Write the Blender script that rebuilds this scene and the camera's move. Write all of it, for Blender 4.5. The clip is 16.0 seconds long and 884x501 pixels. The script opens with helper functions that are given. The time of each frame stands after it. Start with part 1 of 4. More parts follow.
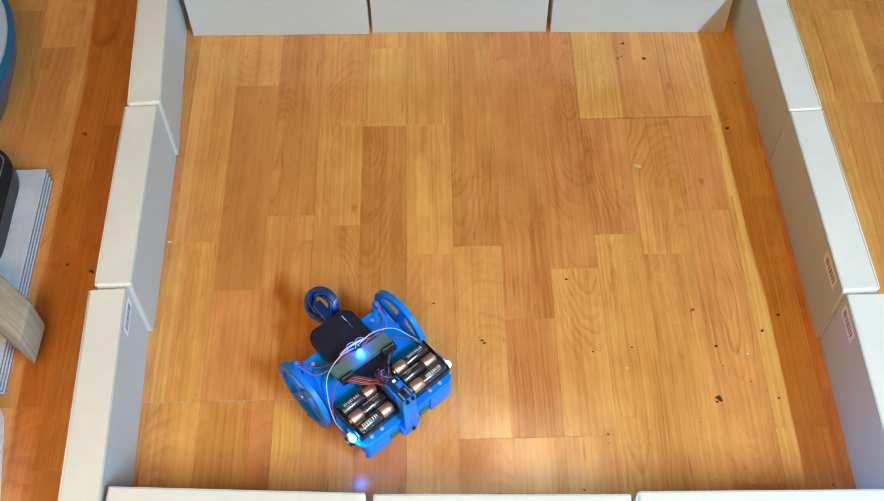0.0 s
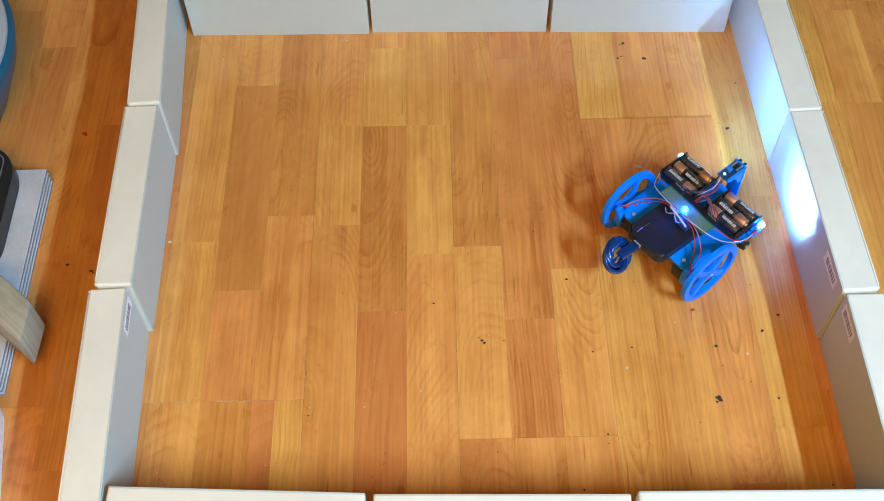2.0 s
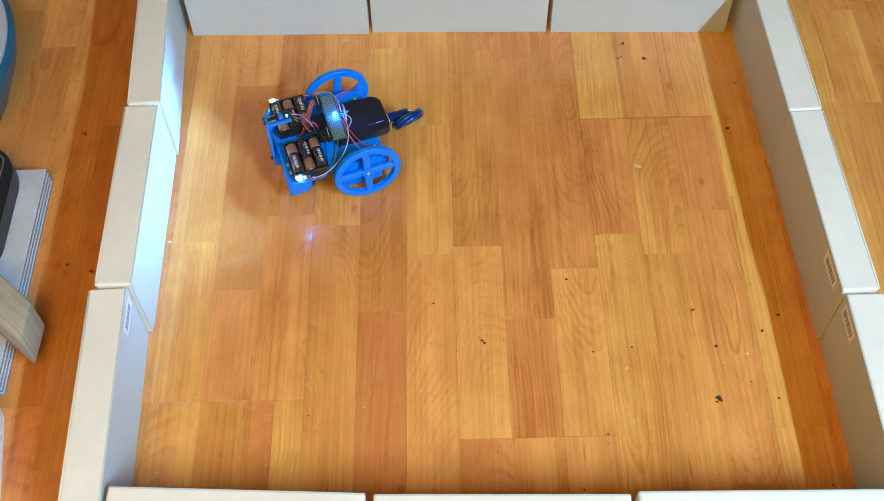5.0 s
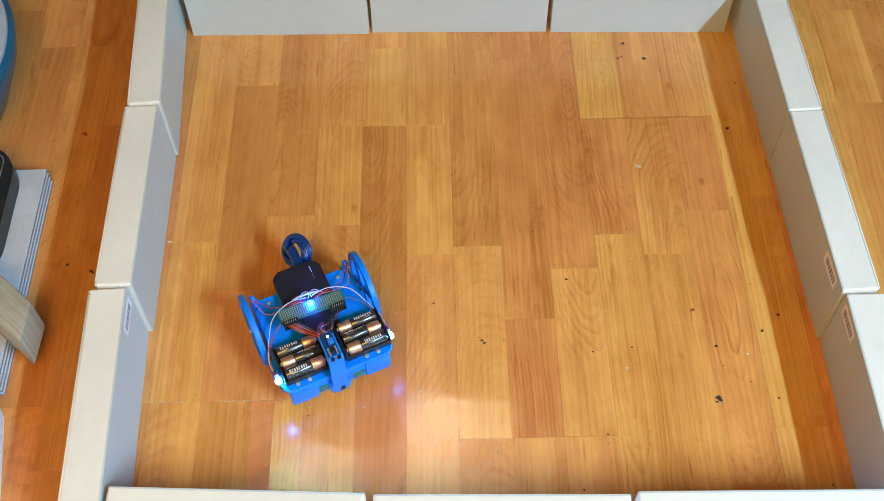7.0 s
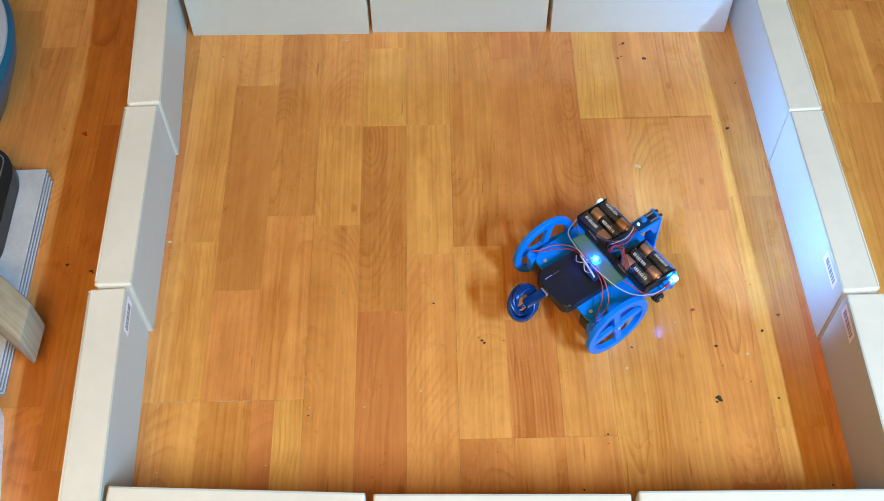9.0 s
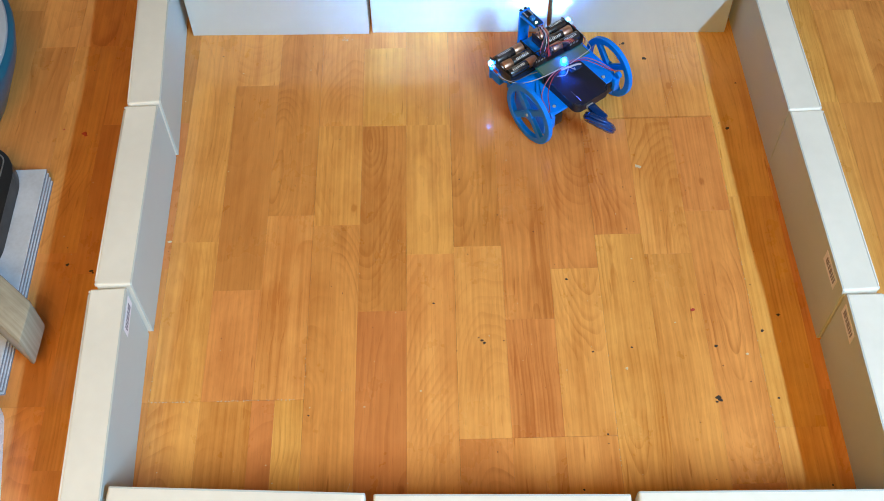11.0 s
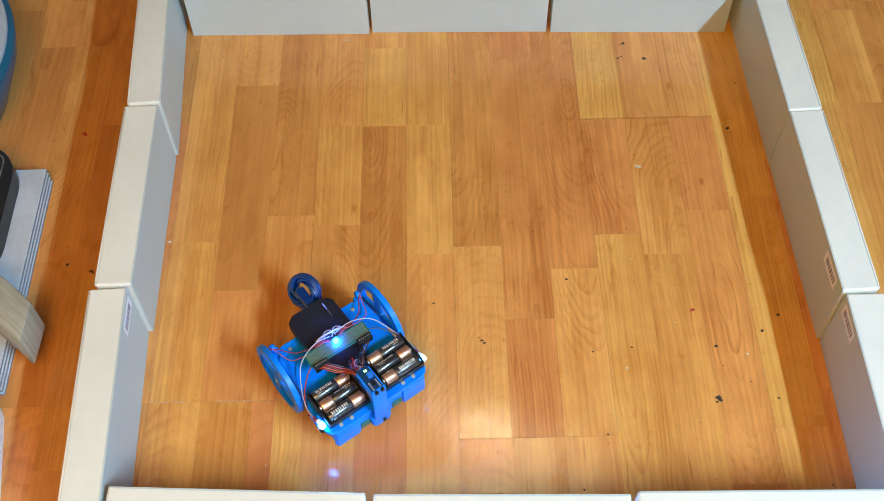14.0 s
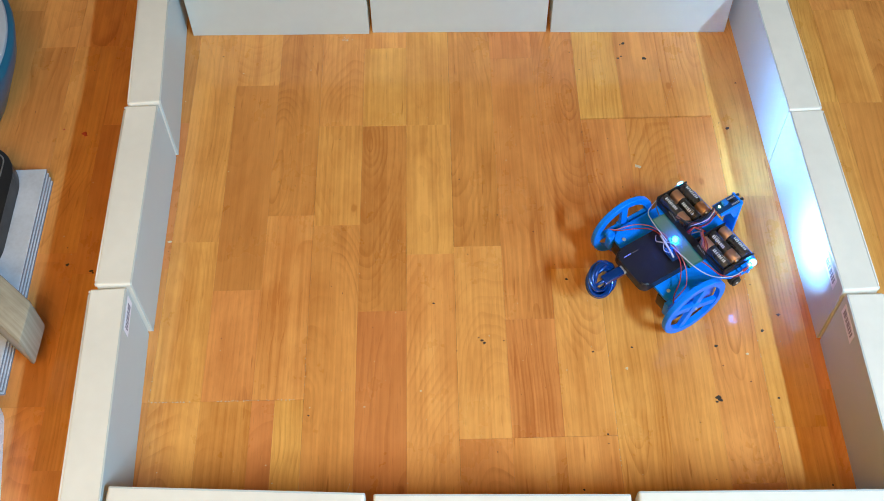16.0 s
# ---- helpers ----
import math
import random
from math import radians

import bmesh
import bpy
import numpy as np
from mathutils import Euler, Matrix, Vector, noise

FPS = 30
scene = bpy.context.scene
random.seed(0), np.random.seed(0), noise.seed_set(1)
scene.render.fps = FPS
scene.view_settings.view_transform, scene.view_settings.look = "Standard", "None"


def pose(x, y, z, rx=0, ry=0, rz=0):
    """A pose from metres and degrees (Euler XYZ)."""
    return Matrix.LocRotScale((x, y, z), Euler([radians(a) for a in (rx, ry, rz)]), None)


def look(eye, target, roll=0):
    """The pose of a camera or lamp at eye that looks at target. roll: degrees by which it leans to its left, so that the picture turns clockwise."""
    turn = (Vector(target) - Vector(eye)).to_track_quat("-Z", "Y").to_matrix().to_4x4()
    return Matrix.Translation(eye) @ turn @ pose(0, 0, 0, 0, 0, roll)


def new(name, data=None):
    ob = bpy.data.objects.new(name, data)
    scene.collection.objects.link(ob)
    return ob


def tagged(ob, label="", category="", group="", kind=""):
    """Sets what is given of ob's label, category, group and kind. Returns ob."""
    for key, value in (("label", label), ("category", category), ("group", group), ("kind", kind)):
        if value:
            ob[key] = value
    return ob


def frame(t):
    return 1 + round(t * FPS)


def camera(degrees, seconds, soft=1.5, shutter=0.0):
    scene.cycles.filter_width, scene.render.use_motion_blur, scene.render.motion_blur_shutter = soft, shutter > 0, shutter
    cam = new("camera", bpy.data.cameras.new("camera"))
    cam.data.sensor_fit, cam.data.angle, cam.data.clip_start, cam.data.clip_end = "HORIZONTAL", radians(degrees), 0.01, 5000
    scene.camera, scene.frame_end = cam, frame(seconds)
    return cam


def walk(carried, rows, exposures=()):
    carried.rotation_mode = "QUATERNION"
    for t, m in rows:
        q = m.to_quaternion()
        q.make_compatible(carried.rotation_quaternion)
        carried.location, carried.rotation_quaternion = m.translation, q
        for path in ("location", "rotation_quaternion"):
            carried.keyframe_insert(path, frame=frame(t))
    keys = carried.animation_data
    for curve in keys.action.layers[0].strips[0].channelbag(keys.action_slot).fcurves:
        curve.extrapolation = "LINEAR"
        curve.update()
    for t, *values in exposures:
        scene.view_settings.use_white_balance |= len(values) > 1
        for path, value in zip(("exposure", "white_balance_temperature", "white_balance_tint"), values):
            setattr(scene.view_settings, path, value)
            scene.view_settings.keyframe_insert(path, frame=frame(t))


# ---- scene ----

# ------------------------------------------------------------------ camera
cam = camera(44.26, 16.0, soft=0.6)
CAM_POSE = Matrix.Translation((0, 0, 1.2247)) @ pose(0, 0, 0, 90 - 56.183, 0, -0.0285) @ pose(0, 0, 0, 0, 0, -1.275)
walk(cam, [(0.0, CAM_POSE), (16.0, CAM_POSE)])

# ------------------------------------------------------------------ world and lights
world = bpy.data.worlds.new("world")
scene.world = world
world.use_nodes = True
bg = world.node_tree.nodes["Background"]
bg.inputs[0].default_value = (0.5, 0.6, 0.8, 1)
bg.inputs[1].default_value = 0.3


def area_lamp(name, place, aim, size, power, colour, size_y=None):
    data = bpy.data.lights.new(name, "AREA")
    data.shape = "RECTANGLE" if size_y else "DISK"
    data.size = size
    if size_y:
        data.size_y = size_y
    data.energy, data.color = power, colour
    ob = new(name, data)
    ob.matrix_world = look(place, aim)
    return ob


# a cool tube to the side, and a broad warm fill added below the ceiling
area_lamp("tube_lamp", (1.41, -0.95, 1.97), (0.25, -0.95, 0), 1.2, 108, (0.43, 0.725, 1.0), 0.06)
area_lamp("warm_fill", (-0.30, -0.60, 1.95), (-0.2, -0.1, 0), 1.2, 22.5, (1.0, 0.542, 0.085))
scene.view_settings.exposure = 0.31


# ------------------------------------------------------------------ materials
def mat(name, colour, rough=0.5, metal=0.0, emit=None, power=0.0, coat=0.0, spec=0.5, noise_amount=0.08, noise_scale=40, bump=0.02, rough_var=0.1):
    m = bpy.data.materials.new(name)
    m.use_nodes = True
    n, l = m.node_tree.nodes, m.node_tree.links
    b = n["Principled BSDF"]
    b.inputs["Metallic"].default_value = metal
    b.inputs["Roughness"].default_value = rough
    b.inputs["Coat Weight"].default_value = coat
    b.inputs["Specular IOR Level"].default_value = spec
    b.inputs["Coat Roughness"].default_value = 0.08
    if emit:
        b.inputs["Emission Color"].default_value = (*emit, 1)
        b.inputs["Emission Strength"].default_value = power
        b.inputs["Base Color"].default_value = (*colour, 1)
        return m
    tc = n.new("ShaderNodeTexCoord")
    t1, t2 = n.new("ShaderNodeTexNoise"), n.new("ShaderNodeTexNoise")
    t1.inputs["Scale"].default_value, t1.inputs["Detail"].default_value = noise_scale, 5
    t2.inputs["Scale"].default_value, t2.inputs["Detail"].default_value = noise_scale * 9, 3
    for t in (t1, t2):
        l.new(tc.outputs["Object"], t.inputs["Vector"])
    mixv = n.new("ShaderNodeMath")
    mixv.operation = "MULTIPLY_ADD"
    l.new(t2.outputs[0], mixv.inputs[0])
    mixv.inputs[1].default_value = 0.4
    l.new(t1.outputs[0], mixv.inputs[2])
    ramp = n.new("ShaderNodeValToRGB")
    a, c = 1 - noise_amount, 1 + noise_amount
    ramp.color_ramp.elements[0].position, ramp.color_ramp.elements[1].position = 0.45, 0.95
    ramp.color_ramp.elements[0].color = (*[min(1, v * a) for v in colour], 1)
    ramp.color_ramp.elements[1].color = (*[min(1, v * c) for v in colour], 1)
    l.new(mixv.outputs[0], ramp.inputs[0])
    l.new(ramp.outputs[0], b.inputs["Base Color"])
    r = n.new("ShaderNodeMapRange")
    r.inputs["From Min"].default_value, r.inputs["From Max"].default_value = 0.4, 1.0
    r.inputs["To Min"].default_value, r.inputs["To Max"].default_value = max(0.02, rough - rough_var), min(1, rough + rough_var)
    l.new(mixv.outputs[0], r.inputs["Value"])
    l.new(r.outputs[0], b.inputs["Roughness"])
    if bump:
        bp = n.new("ShaderNodeBump")
        bp.inputs["Strength"].default_value, bp.inputs["Distance"].default_value = bump, 0.002
        l.new(mixv.outputs[0], bp.inputs["Height"])
        l.new(bp.outputs[0], b.inputs["Normal"])
    return m


def wood_mat(name, light, dark, rough=0.3, along=1, ring=1.0, spread=1.0):
    """Varnished veneer: growth rings of a log cut at a slant (arches, long eyes and straight grain), soft clouds,
    fine fibres and short pores, shifted from piece to piece."""
    m = bpy.data.materials.new(name)
    m.use_nodes = True
    n, l = m.node_tree.nodes, m.node_tree.links
    b = n["Principled BSDF"]
    geo, info = n.new("ShaderNodeTexCoord"), n.new("ShaderNodeObjectInfo")

    def math_(op, x, y=None, z=None):
        k = n.new("ShaderNodeMath")
        k.operation = op
        for i, q in enumerate((x, y, z)):
            if q is None:
                continue
            if isinstance(q, (int, float)):
                k.inputs[i].default_value = q
            else:
                l.new(q, k.inputs[i])
        return k.outputs[0]

    def ranged(x, f0, f1, t0, t1, kind="LINEAR"):
        k = n.new("ShaderNodeMapRange")
        k.interpolation_type = kind
        for i, q in zip(("From Min", "From Max", "To Min", "To Max"), (f0, f1, t0, t1)):
            k.inputs[i].default_value = q
        l.new(x, k.inputs["Value"])
        return k.outputs[0]

    # numbers of each piece's own
    chance = info.outputs["Random"]
    c1, c2, c3, c4 = (math_("FRACT", math_("MULTIPLY", chance, f)) for f in (7.31, 13.73, 29.17, 61.9))
    comb = n.new("ShaderNodeCombineXYZ")
    for i, f in enumerate((3.3, 17.0)):
        l.new(math_("MULTIPLY", chance, f), comb.inputs[i])
    add = n.new("ShaderNodeVectorMath")
    add.operation = "ADD"
    l.new(geo.outputs["Object"], add.inputs[0])
    l.new(comb.outputs[0], add.inputs[1])

    def noisy(sx, sy, detail, rough_=0.5):
        mp = n.new("ShaderNodeMapping")
        mp.inputs["Scale"].default_value = (sx, sy, 1) if along else (sy, sx, 1)
        l.new(add.outputs[0], mp.inputs["Vector"])
        t = n.new("ShaderNodeTexNoise")
        t.inputs["Scale"].default_value, t.inputs["Detail"].default_value, t.inputs["Roughness"].default_value = 1.0, detail, rough_
        l.new(mp.outputs[0], t.inputs["Vector"])
        return t.outputs[0]

    xyz = n.new("ShaderNodeSeparateXYZ")
    l.new(geo.outputs["Object"], xyz.inputs[0])
    across, up = (xyz.outputs[0], xyz.outputs[1]) if along else (xyz.outputs[1], xyz.outputs[0])
    # distance from the log's heart, which drifts along the piece
    wob1, wob2, wob3 = noisy(7, 3.0, 1.5, 0.4), noisy(9, 6.0, 2, 0.45), noisy(40, 14, 2, 0.5)
    heart = math_("MULTIPLY_ADD", math_("SUBTRACT", c1, 0.5), 0.085, across)
    heart = math_("MULTIPLY_ADD", math_("SUBTRACT", wob1, 0.5), 0.036, heart)
    slant = math_("MULTIPLY_ADD", math_("SUBTRACT", c3, 0.5), 0.55, 0.0)
    depth = math_("MULTIPLY_ADD", up, slant, math_("MULTIPLY_ADD", math_("SUBTRACT", c2, 0.5), 0.09, 0.0))
    depth = math_("MULTIPLY_ADD", math_("SUBTRACT", wob2, 0.5), 0.036, depth)
    far = math_("SQRT", math_("ADD", math_("MULTIPLY", heart, heart), math_("MULTIPLY", depth, depth)))
    far = math_("MULTIPLY_ADD", math_("SUBTRACT", wob3, 0.5), 0.0035, far)
    turns = math_("MULTIPLY", far, 205 * ring)
    saw = math_("FRACT", turns)
    late = math_("MULTIPLY", ranged(saw, 0.25, 0.93, 0.0, 1.0, "SMOOTHSTEP"), ranged(saw, 0.93, 1.0, 1.0, 0.0, "SMOOTHSTEP"))
    # some rings are stronger than others, and they show in patches only
    which = n.new("ShaderNodeTexNoise")
    which.noise_dimensions = "1D"
    which.inputs["Scale"].default_value, which.inputs["Detail"].default_value = 0.9, 1
    l.new(math_("ADD", turns, math_("MULTIPLY", chance, 40)), which.inputs["W"])
    seen = ranged(noisy(12, 4.5, 2, 0.5), 0.36, 0.66, 0.12, 1.0, "SMOOTHSTEP")
    late = math_("MULTIPLY", math_("MULTIPLY", late, seen), ranged(which.outputs[0], 0.3, 0.7, 0.1, 0.9))
    late = math_("MULTIPLY", late, ranged(c4, 0.0, 1.0, 0.24, 0.62))
    broad, cloud, blotch = noisy(13, 2.2, 1.5, 0.4), noisy(26, 15, 4, 0.6), noisy(34, 5, 3, 0.5)
    fibre, pores, ticks = noisy(240, 3.0, 3, 0.5), noisy(800, 40, 2), noisy(150, 13, 1, 0.4)
    v = math_("MULTIPLY_ADD", broad, 1.1, -0.55 + 0.60)
    for field, weight in ((cloud, 0.95), (blotch, 1.0), (fibre, 1.05)):
        v = math_("MULTIPLY_ADD", math_("SUBTRACT", field, 0.5), weight * spread, v)
    v = math_("MULTIPLY_ADD", math_("SUBTRACT", c3, 0.5), 0.20, v)
    v = math_("SUBTRACT", v, late)
    # short dark ticks along the grain, and a few small knots
    v = math_("ADD", v, ranged(ticks, 0.73, 0.79, 0.0, -0.6))
    mpk = n.new("ShaderNodeMapping")
    mpk.inputs["Scale"].default_value = (9, 5.2, 1) if along else (5.2, 9, 1)
    l.new(add.outputs[0], mpk.inputs["Vector"])
    cell = n.new("ShaderNodeTexVoronoi")
    cell.voronoi_dimensions = "2D"
    cell.inputs["Scale"].default_value = 1.0
    l.new(mpk.outputs[0], cell.inputs["Vector"])
    hue_cell = n.new("ShaderNodeSeparateXYZ")
    l.new(cell.outputs["Color"], hue_cell.inputs[0])
    knot = math_("MULTIPLY", ranged(cell.outputs["Distance"], 0.012, 0.05, -0.6, 0.0, "SMOOTHSTEP"), math_("GREATER_THAN", hue_cell.outputs[0], 0.72))
    v = math_("ADD", v, knot)
    ramp = n.new("ShaderNodeValToRGB")
    e = ramp.color_ramp.elements
    e[0].position, e[1].position = 0.05, 1.0
    e[0].color, e[1].color = (*dark, 1), (*light, 1)
    l.new(v, ramp.inputs[0])
    hue = n.new("ShaderNodeHueSaturation")
    l.new(math_("MULTIPLY_ADD", c1, 0.012, 0.494), hue.inputs["Hue"])
    l.new(ramp.outputs[0], hue.inputs["Color"])
    mul = n.new("ShaderNodeMix")
    mul.data_type, mul.blend_type = "RGBA", "MULTIPLY"
    mul.inputs[0].default_value = 1.0
    l.new(hue.outputs[0], mul.inputs[6])
    l.new(ranged(pores, 0.28, 0.38, 0.86, 1.0), mul.inputs[7])
    l.new(mul.outputs[2], b.inputs["Base Color"])
    l.new(ranged(noisy(9, 7, 5, 0.7), 0.3, 0.75, rough - 0.07, rough + 0.12), b.inputs["Roughness"])
    bp = n.new("ShaderNodeBump")
    bp.inputs["Strength"].default_value, bp.inputs["Distance"].default_value = 0.08, 0.0006
    l.new(fibre, bp.inputs["Height"])
    l.new(bp.outputs[0], b.inputs["Normal"])
    b.inputs["Specular IOR Level"].default_value = 0.4
    b.inputs["Coat Weight"].default_value, b.inputs["Coat Roughness"].default_value = 0.65, 0.13
    return m


WOOD = {
    "l": wood_mat("cherry_light", (0.86, 0.428, 0.114), (0.56, 0.206, 0.040)),
    "m": wood_mat("cherry_mid", (0.80, 0.350, 0.095), (0.50, 0.168, 0.036)),
    "d": wood_mat("cherry_dark", (0.75, 0.315, 0.086), (0.49, 0.166, 0.037), ring=0.6, spread=0.7),
}
M_GAP = mat("joint_dark", (0.05, 0.035, 0.028), 0.9)
M_BOX = mat("box_card_cream", (0.80, 0.795, 0.735), 0.42, noise_amount=0.06, noise_scale=6, bump=0.04)
# greyer copy of the cream card: the shade is in the colour
M_FACE_SHADE = mat("box_face_shaded", (0.535, 0.595, 0.595), 0.42, noise_amount=0.045, noise_scale=6, bump=0.04)
M_BOX_EDGE = mat("box_cover_white", (0.70, 0.70, 0.68), 0.4, noise_amount=0.03, noise_scale=9)
M_LABEL = mat("label_paper", (0.86, 0.84, 0.90), 0.5, noise_amount=0.03)
M_PRINT = mat("label_print", (0.30, 0.27, 0.33), 0.6)
M_BLUE = mat("printed_blue_plastic", (0.0, 0.215, 1.0), 0.38, spec=0.32, noise_amount=0.10, noise_scale=60, bump=0.12)
M_BANK = mat("power_bank_black", (0.012, 0.014, 0.024), 0.42, noise_scale=90)
M_BLACK = mat("black_plastic", (0.012, 0.012, 0.013), 0.35)
M_RUBBER = mat("black_rubber", (0.02, 0.02, 0.022), 0.6)
M_CELL = mat("battery_black", (0.022, 0.022, 0.026), 0.25, coat=1.0, spec=0.9)
M_COPPER = mat("battery_copper", (0.88, 0.52, 0.35), 0.36, 0.9, noise_amount=0.05)
M_STEEL = mat("steel", (0.78, 0.80, 0.84), 0.38, 0.75)
M_PCB = mat("board_green", (0.02, 0.15, 0.12), 0.4, noise_amount=0.15, noise_scale=200)
M_PCBB = mat("board_blue", (0.006, 0.035, 0.12), 0.4)
M_PAD = mat("solder_grid", (0.36, 0.37, 0.28), 0.4, 0.5)
M_TRIM = mat("trimmer_blue", (0.02, 0.2, 0.75), 0.4)
M_RED = mat("wire_red", (0.42, 0.035, 0.04), 0.45)
M_PINK = mat("wire_pink", (0.55, 0.15, 0.18), 0.45)
M_WHITE = mat("wire_white", (0.52, 0.52, 0.56), 0.45)
M_GREY = mat("wire_grey", (0.09, 0.095, 0.115), 0.45)
M_ORANGE = mat("wire_orange", (0.65, 0.2, 0.03), 0.45)
M_INK = mat("battery_print", (0.58, 0.57, 0.56), 0.4, noise_amount=0.02)
M_USB = mat("cable_blue", (0.003, 0.07, 0.36), 0.18, 0.6, coat=0.9, noise_scale=150)
M_LAMP = mat("headlight_glow", (0.9, 0.95, 1), 0.2, emit=(0.19, 0.47, 1.0), power=32000)
M_DOME = mat("led_dome_glow", (0.9, 0.95, 1), 0.2, emit=(0.010, 0.22, 1.0), power=100)
M_BLUELED = mat("blue_led_glow", (0.1, 0.3, 1), 0.2, emit=(0.0016, 0.11, 1.0), power=230)
M_BANKLED = mat("indicator_glow", (0.3, 0.35, 1), 0.2, emit=(0.12, 0.2, 1.0), power=1.6)
M_GREENLED = mat("green_led_glow", (0.3, 1, 0.3), 0.2, emit=(0.35, 1.0, 0.3), power=14)
M_WALL = mat("wall_bounce_tint", (0.34, 0.27, 0.17), 0.8, noise_scale=3, noise_amount=0.03)
M_CEIL = mat("ceiling_bounce_tint", (0.46, 0.41, 0.31), 0.85, noise_scale=3, noise_amount=0.02)
M_TEAL = mat("tub_teal", (0.01, 0.115, 0.21), 0.35, noise_amount=0.06, noise_scale=12)
M_TUBLID = mat("tub_lid_grey", (0.42, 0.48, 0.56), 0.35, noise_scale=12)
M_BOARD = mat("grey_boards", (0.52, 0.57, 0.65), 0.55, noise_amount=0.14, noise_scale=22, bump=0.08)
M_BOARD_EDGE = mat("board_edge", (0.25, 0.27, 0.31), 0.6, noise_amount=0.15, noise_scale=60)
M_TRAY = mat("tray_black", (0.016, 0.017, 0.02), 0.4)
M_TRAYLINE = mat("tray_line", (0.22, 0.21, 0.21), 0.5)
M_BEAM = wood_mat("beam_pine", (0.50, 0.47, 0.38), (0.24, 0.21, 0.15), rough=0.75, along=0, ring=0.7)
M_WHITEPL = mat("white_plastic", (0.80, 0.86, 0.94), 0.3, noise_scale=10, noise_amount=0.03)
M_DIRT = mat("dark_specks", (0.035, 0.025, 0.02), 0.7)
M_CHIP = mat("pale_chip", (0.66, 0.54, 0.38), 0.6)
M_DUST = mat("pale_dust", (0.60, 0.54, 0.46), 0.8)
M_REDSPOT = mat("red_speck", (0.45, 0.05, 0.03), 0.6)


# ------------------------------------------------------------------ mesh helpers
def finish(name, bm, material, parent=None, label=""):
    me = bpy.data.meshes.new(name)
    bm.normal_update()
    bm.to_mesh(me)
    bm.free()
    for m in (material if isinstance(material, (list, tuple)) else [material]):
        me.materials.append(m)
    ob = new(name, me)
    if parent is not None:
        ob.parent = parent
    if label:
        ob["label"] = label
    return ob


def part(name, bm, material, parent, label=""):
    return finish(name, bm, material, parent, label)


def thing(name, label, category, group="", m=None):
    ob = new(name)
    ob.empty_display_size = 0.02
    if m is not None:
        ob.matrix_world = m
    return tagged(ob, label, category, group)


def add_box(bm, size, place=(0, 0, 0), bevel=0.0, m=None, seg=2):
    g = bmesh.ops.create_cube(bm, size=1.0)
    vs = g["verts"]
    for v in vs:
        v.co = Vector((v.co.x * size[0], v.co.y * size[1], v.co.z * size[2]))
    if bevel:
        es = {e for v in vs for e in v.link_edges}
        r = bmesh.ops.bevel(bm, geom=list(es), offset=bevel, segments=seg, affect="EDGES", profile=0.5)
        vs = list({v for f in r["faces"] for v in f.verts} | {v for v in vs if v.is_valid})
    t = Matrix.Translation(place) @ (m if m is not None else Matrix())
    bmesh.ops.transform(bm, matrix=t, verts=vs)
    return vs


def add_cyl(bm, r, h, place=(0, 0, 0), axis="Z", seg=24, r2=None, bevel=0.0, m=None):
    g = bmesh.ops.create_cone(bm, cap_ends=True, segments=seg, radius1=r, radius2=r if r2 is None else r2, depth=h)
    vs = g["verts"]
    if bevel:
        es = {e for v in vs for e in v.link_edges if abs(e.verts[0].co.z - e.verts[1].co.z) < 1e-7}
        q = bmesh.ops.bevel(bm, geom=list(es), offset=bevel, segments=2, affect="EDGES", profile=0.5)
        vs = list({v for f in q["faces"] for v in f.verts} | {v for v in vs if v.is_valid})
    turn = {"Z": Matrix(), "X": pose(0, 0, 0, 0, 90, 0), "Y": pose(0, 0, 0, -90, 0, 0)}[axis]
    bmesh.ops.transform(bm, matrix=Matrix.Translation(place) @ (m if m is not None else turn), verts=vs)
    return vs


def smooth(bm, angle=40):
    for f in bm.faces:
        f.smooth = True
    for e in bm.edges:
        if len(e.link_faces) == 2 and e.calc_face_angle(0) > radians(angle):
            e.smooth = False
    return bm


def spline(points, steps=6, closed=False):
    p = [Vector(q) for q in points]
    n, out = len(p), []
    for i in range(n if closed else n - 1):
        a, b, c, d = (p[(i - 1) % n], p[i], p[(i + 1) % n], p[(i + 2) % n]) if closed else (p[max(i - 1, 0)], p[i], p[i + 1], p[min(i + 2, n - 1)])
        for k in range(steps):
            t = k / steps
            out.append(0.5 * ((2 * b) + (c - a) * t + (2 * a - 5 * b + 4 * c - d) * t * t + (3 * b - a - 3 * c + d) * t ** 3))
    if not closed:
        out.append(p[-1])
    return out


def add_tube(bm, points, r, seg=7, steps=6):
    """A round wire swept along a smooth line."""
    pts = spline(points, steps)
    rings, up = [], Vector((0.12, 0.31, 0.94))
    for i, q in enumerate(pts):
        d = (pts[min(i + 1, len(pts) - 1)] - pts[max(i - 1, 0)]).normalized()
        s = d.cross(up)
        s = s.normalized() if s.length > 1e-5 else d.orthogonal().normalized()
        w = s.cross(d)
        up = w
        rings.append([bm.verts.new(q + r * (math.cos(a) * s + math.sin(a) * w)) for a in (2 * math.pi * k / seg for k in range(seg))])
    for a, b in zip(rings, rings[1:]):
        for k in range(seg):
            bm.faces.new((a[k], a[(k + 1) % seg], b[(k + 1) % seg], b[k]))
    bm.faces.new(rings[0][::-1])
    bm.faces.new(rings[-1])
    for f in bm.faces:
        f.smooth = True
    return bm


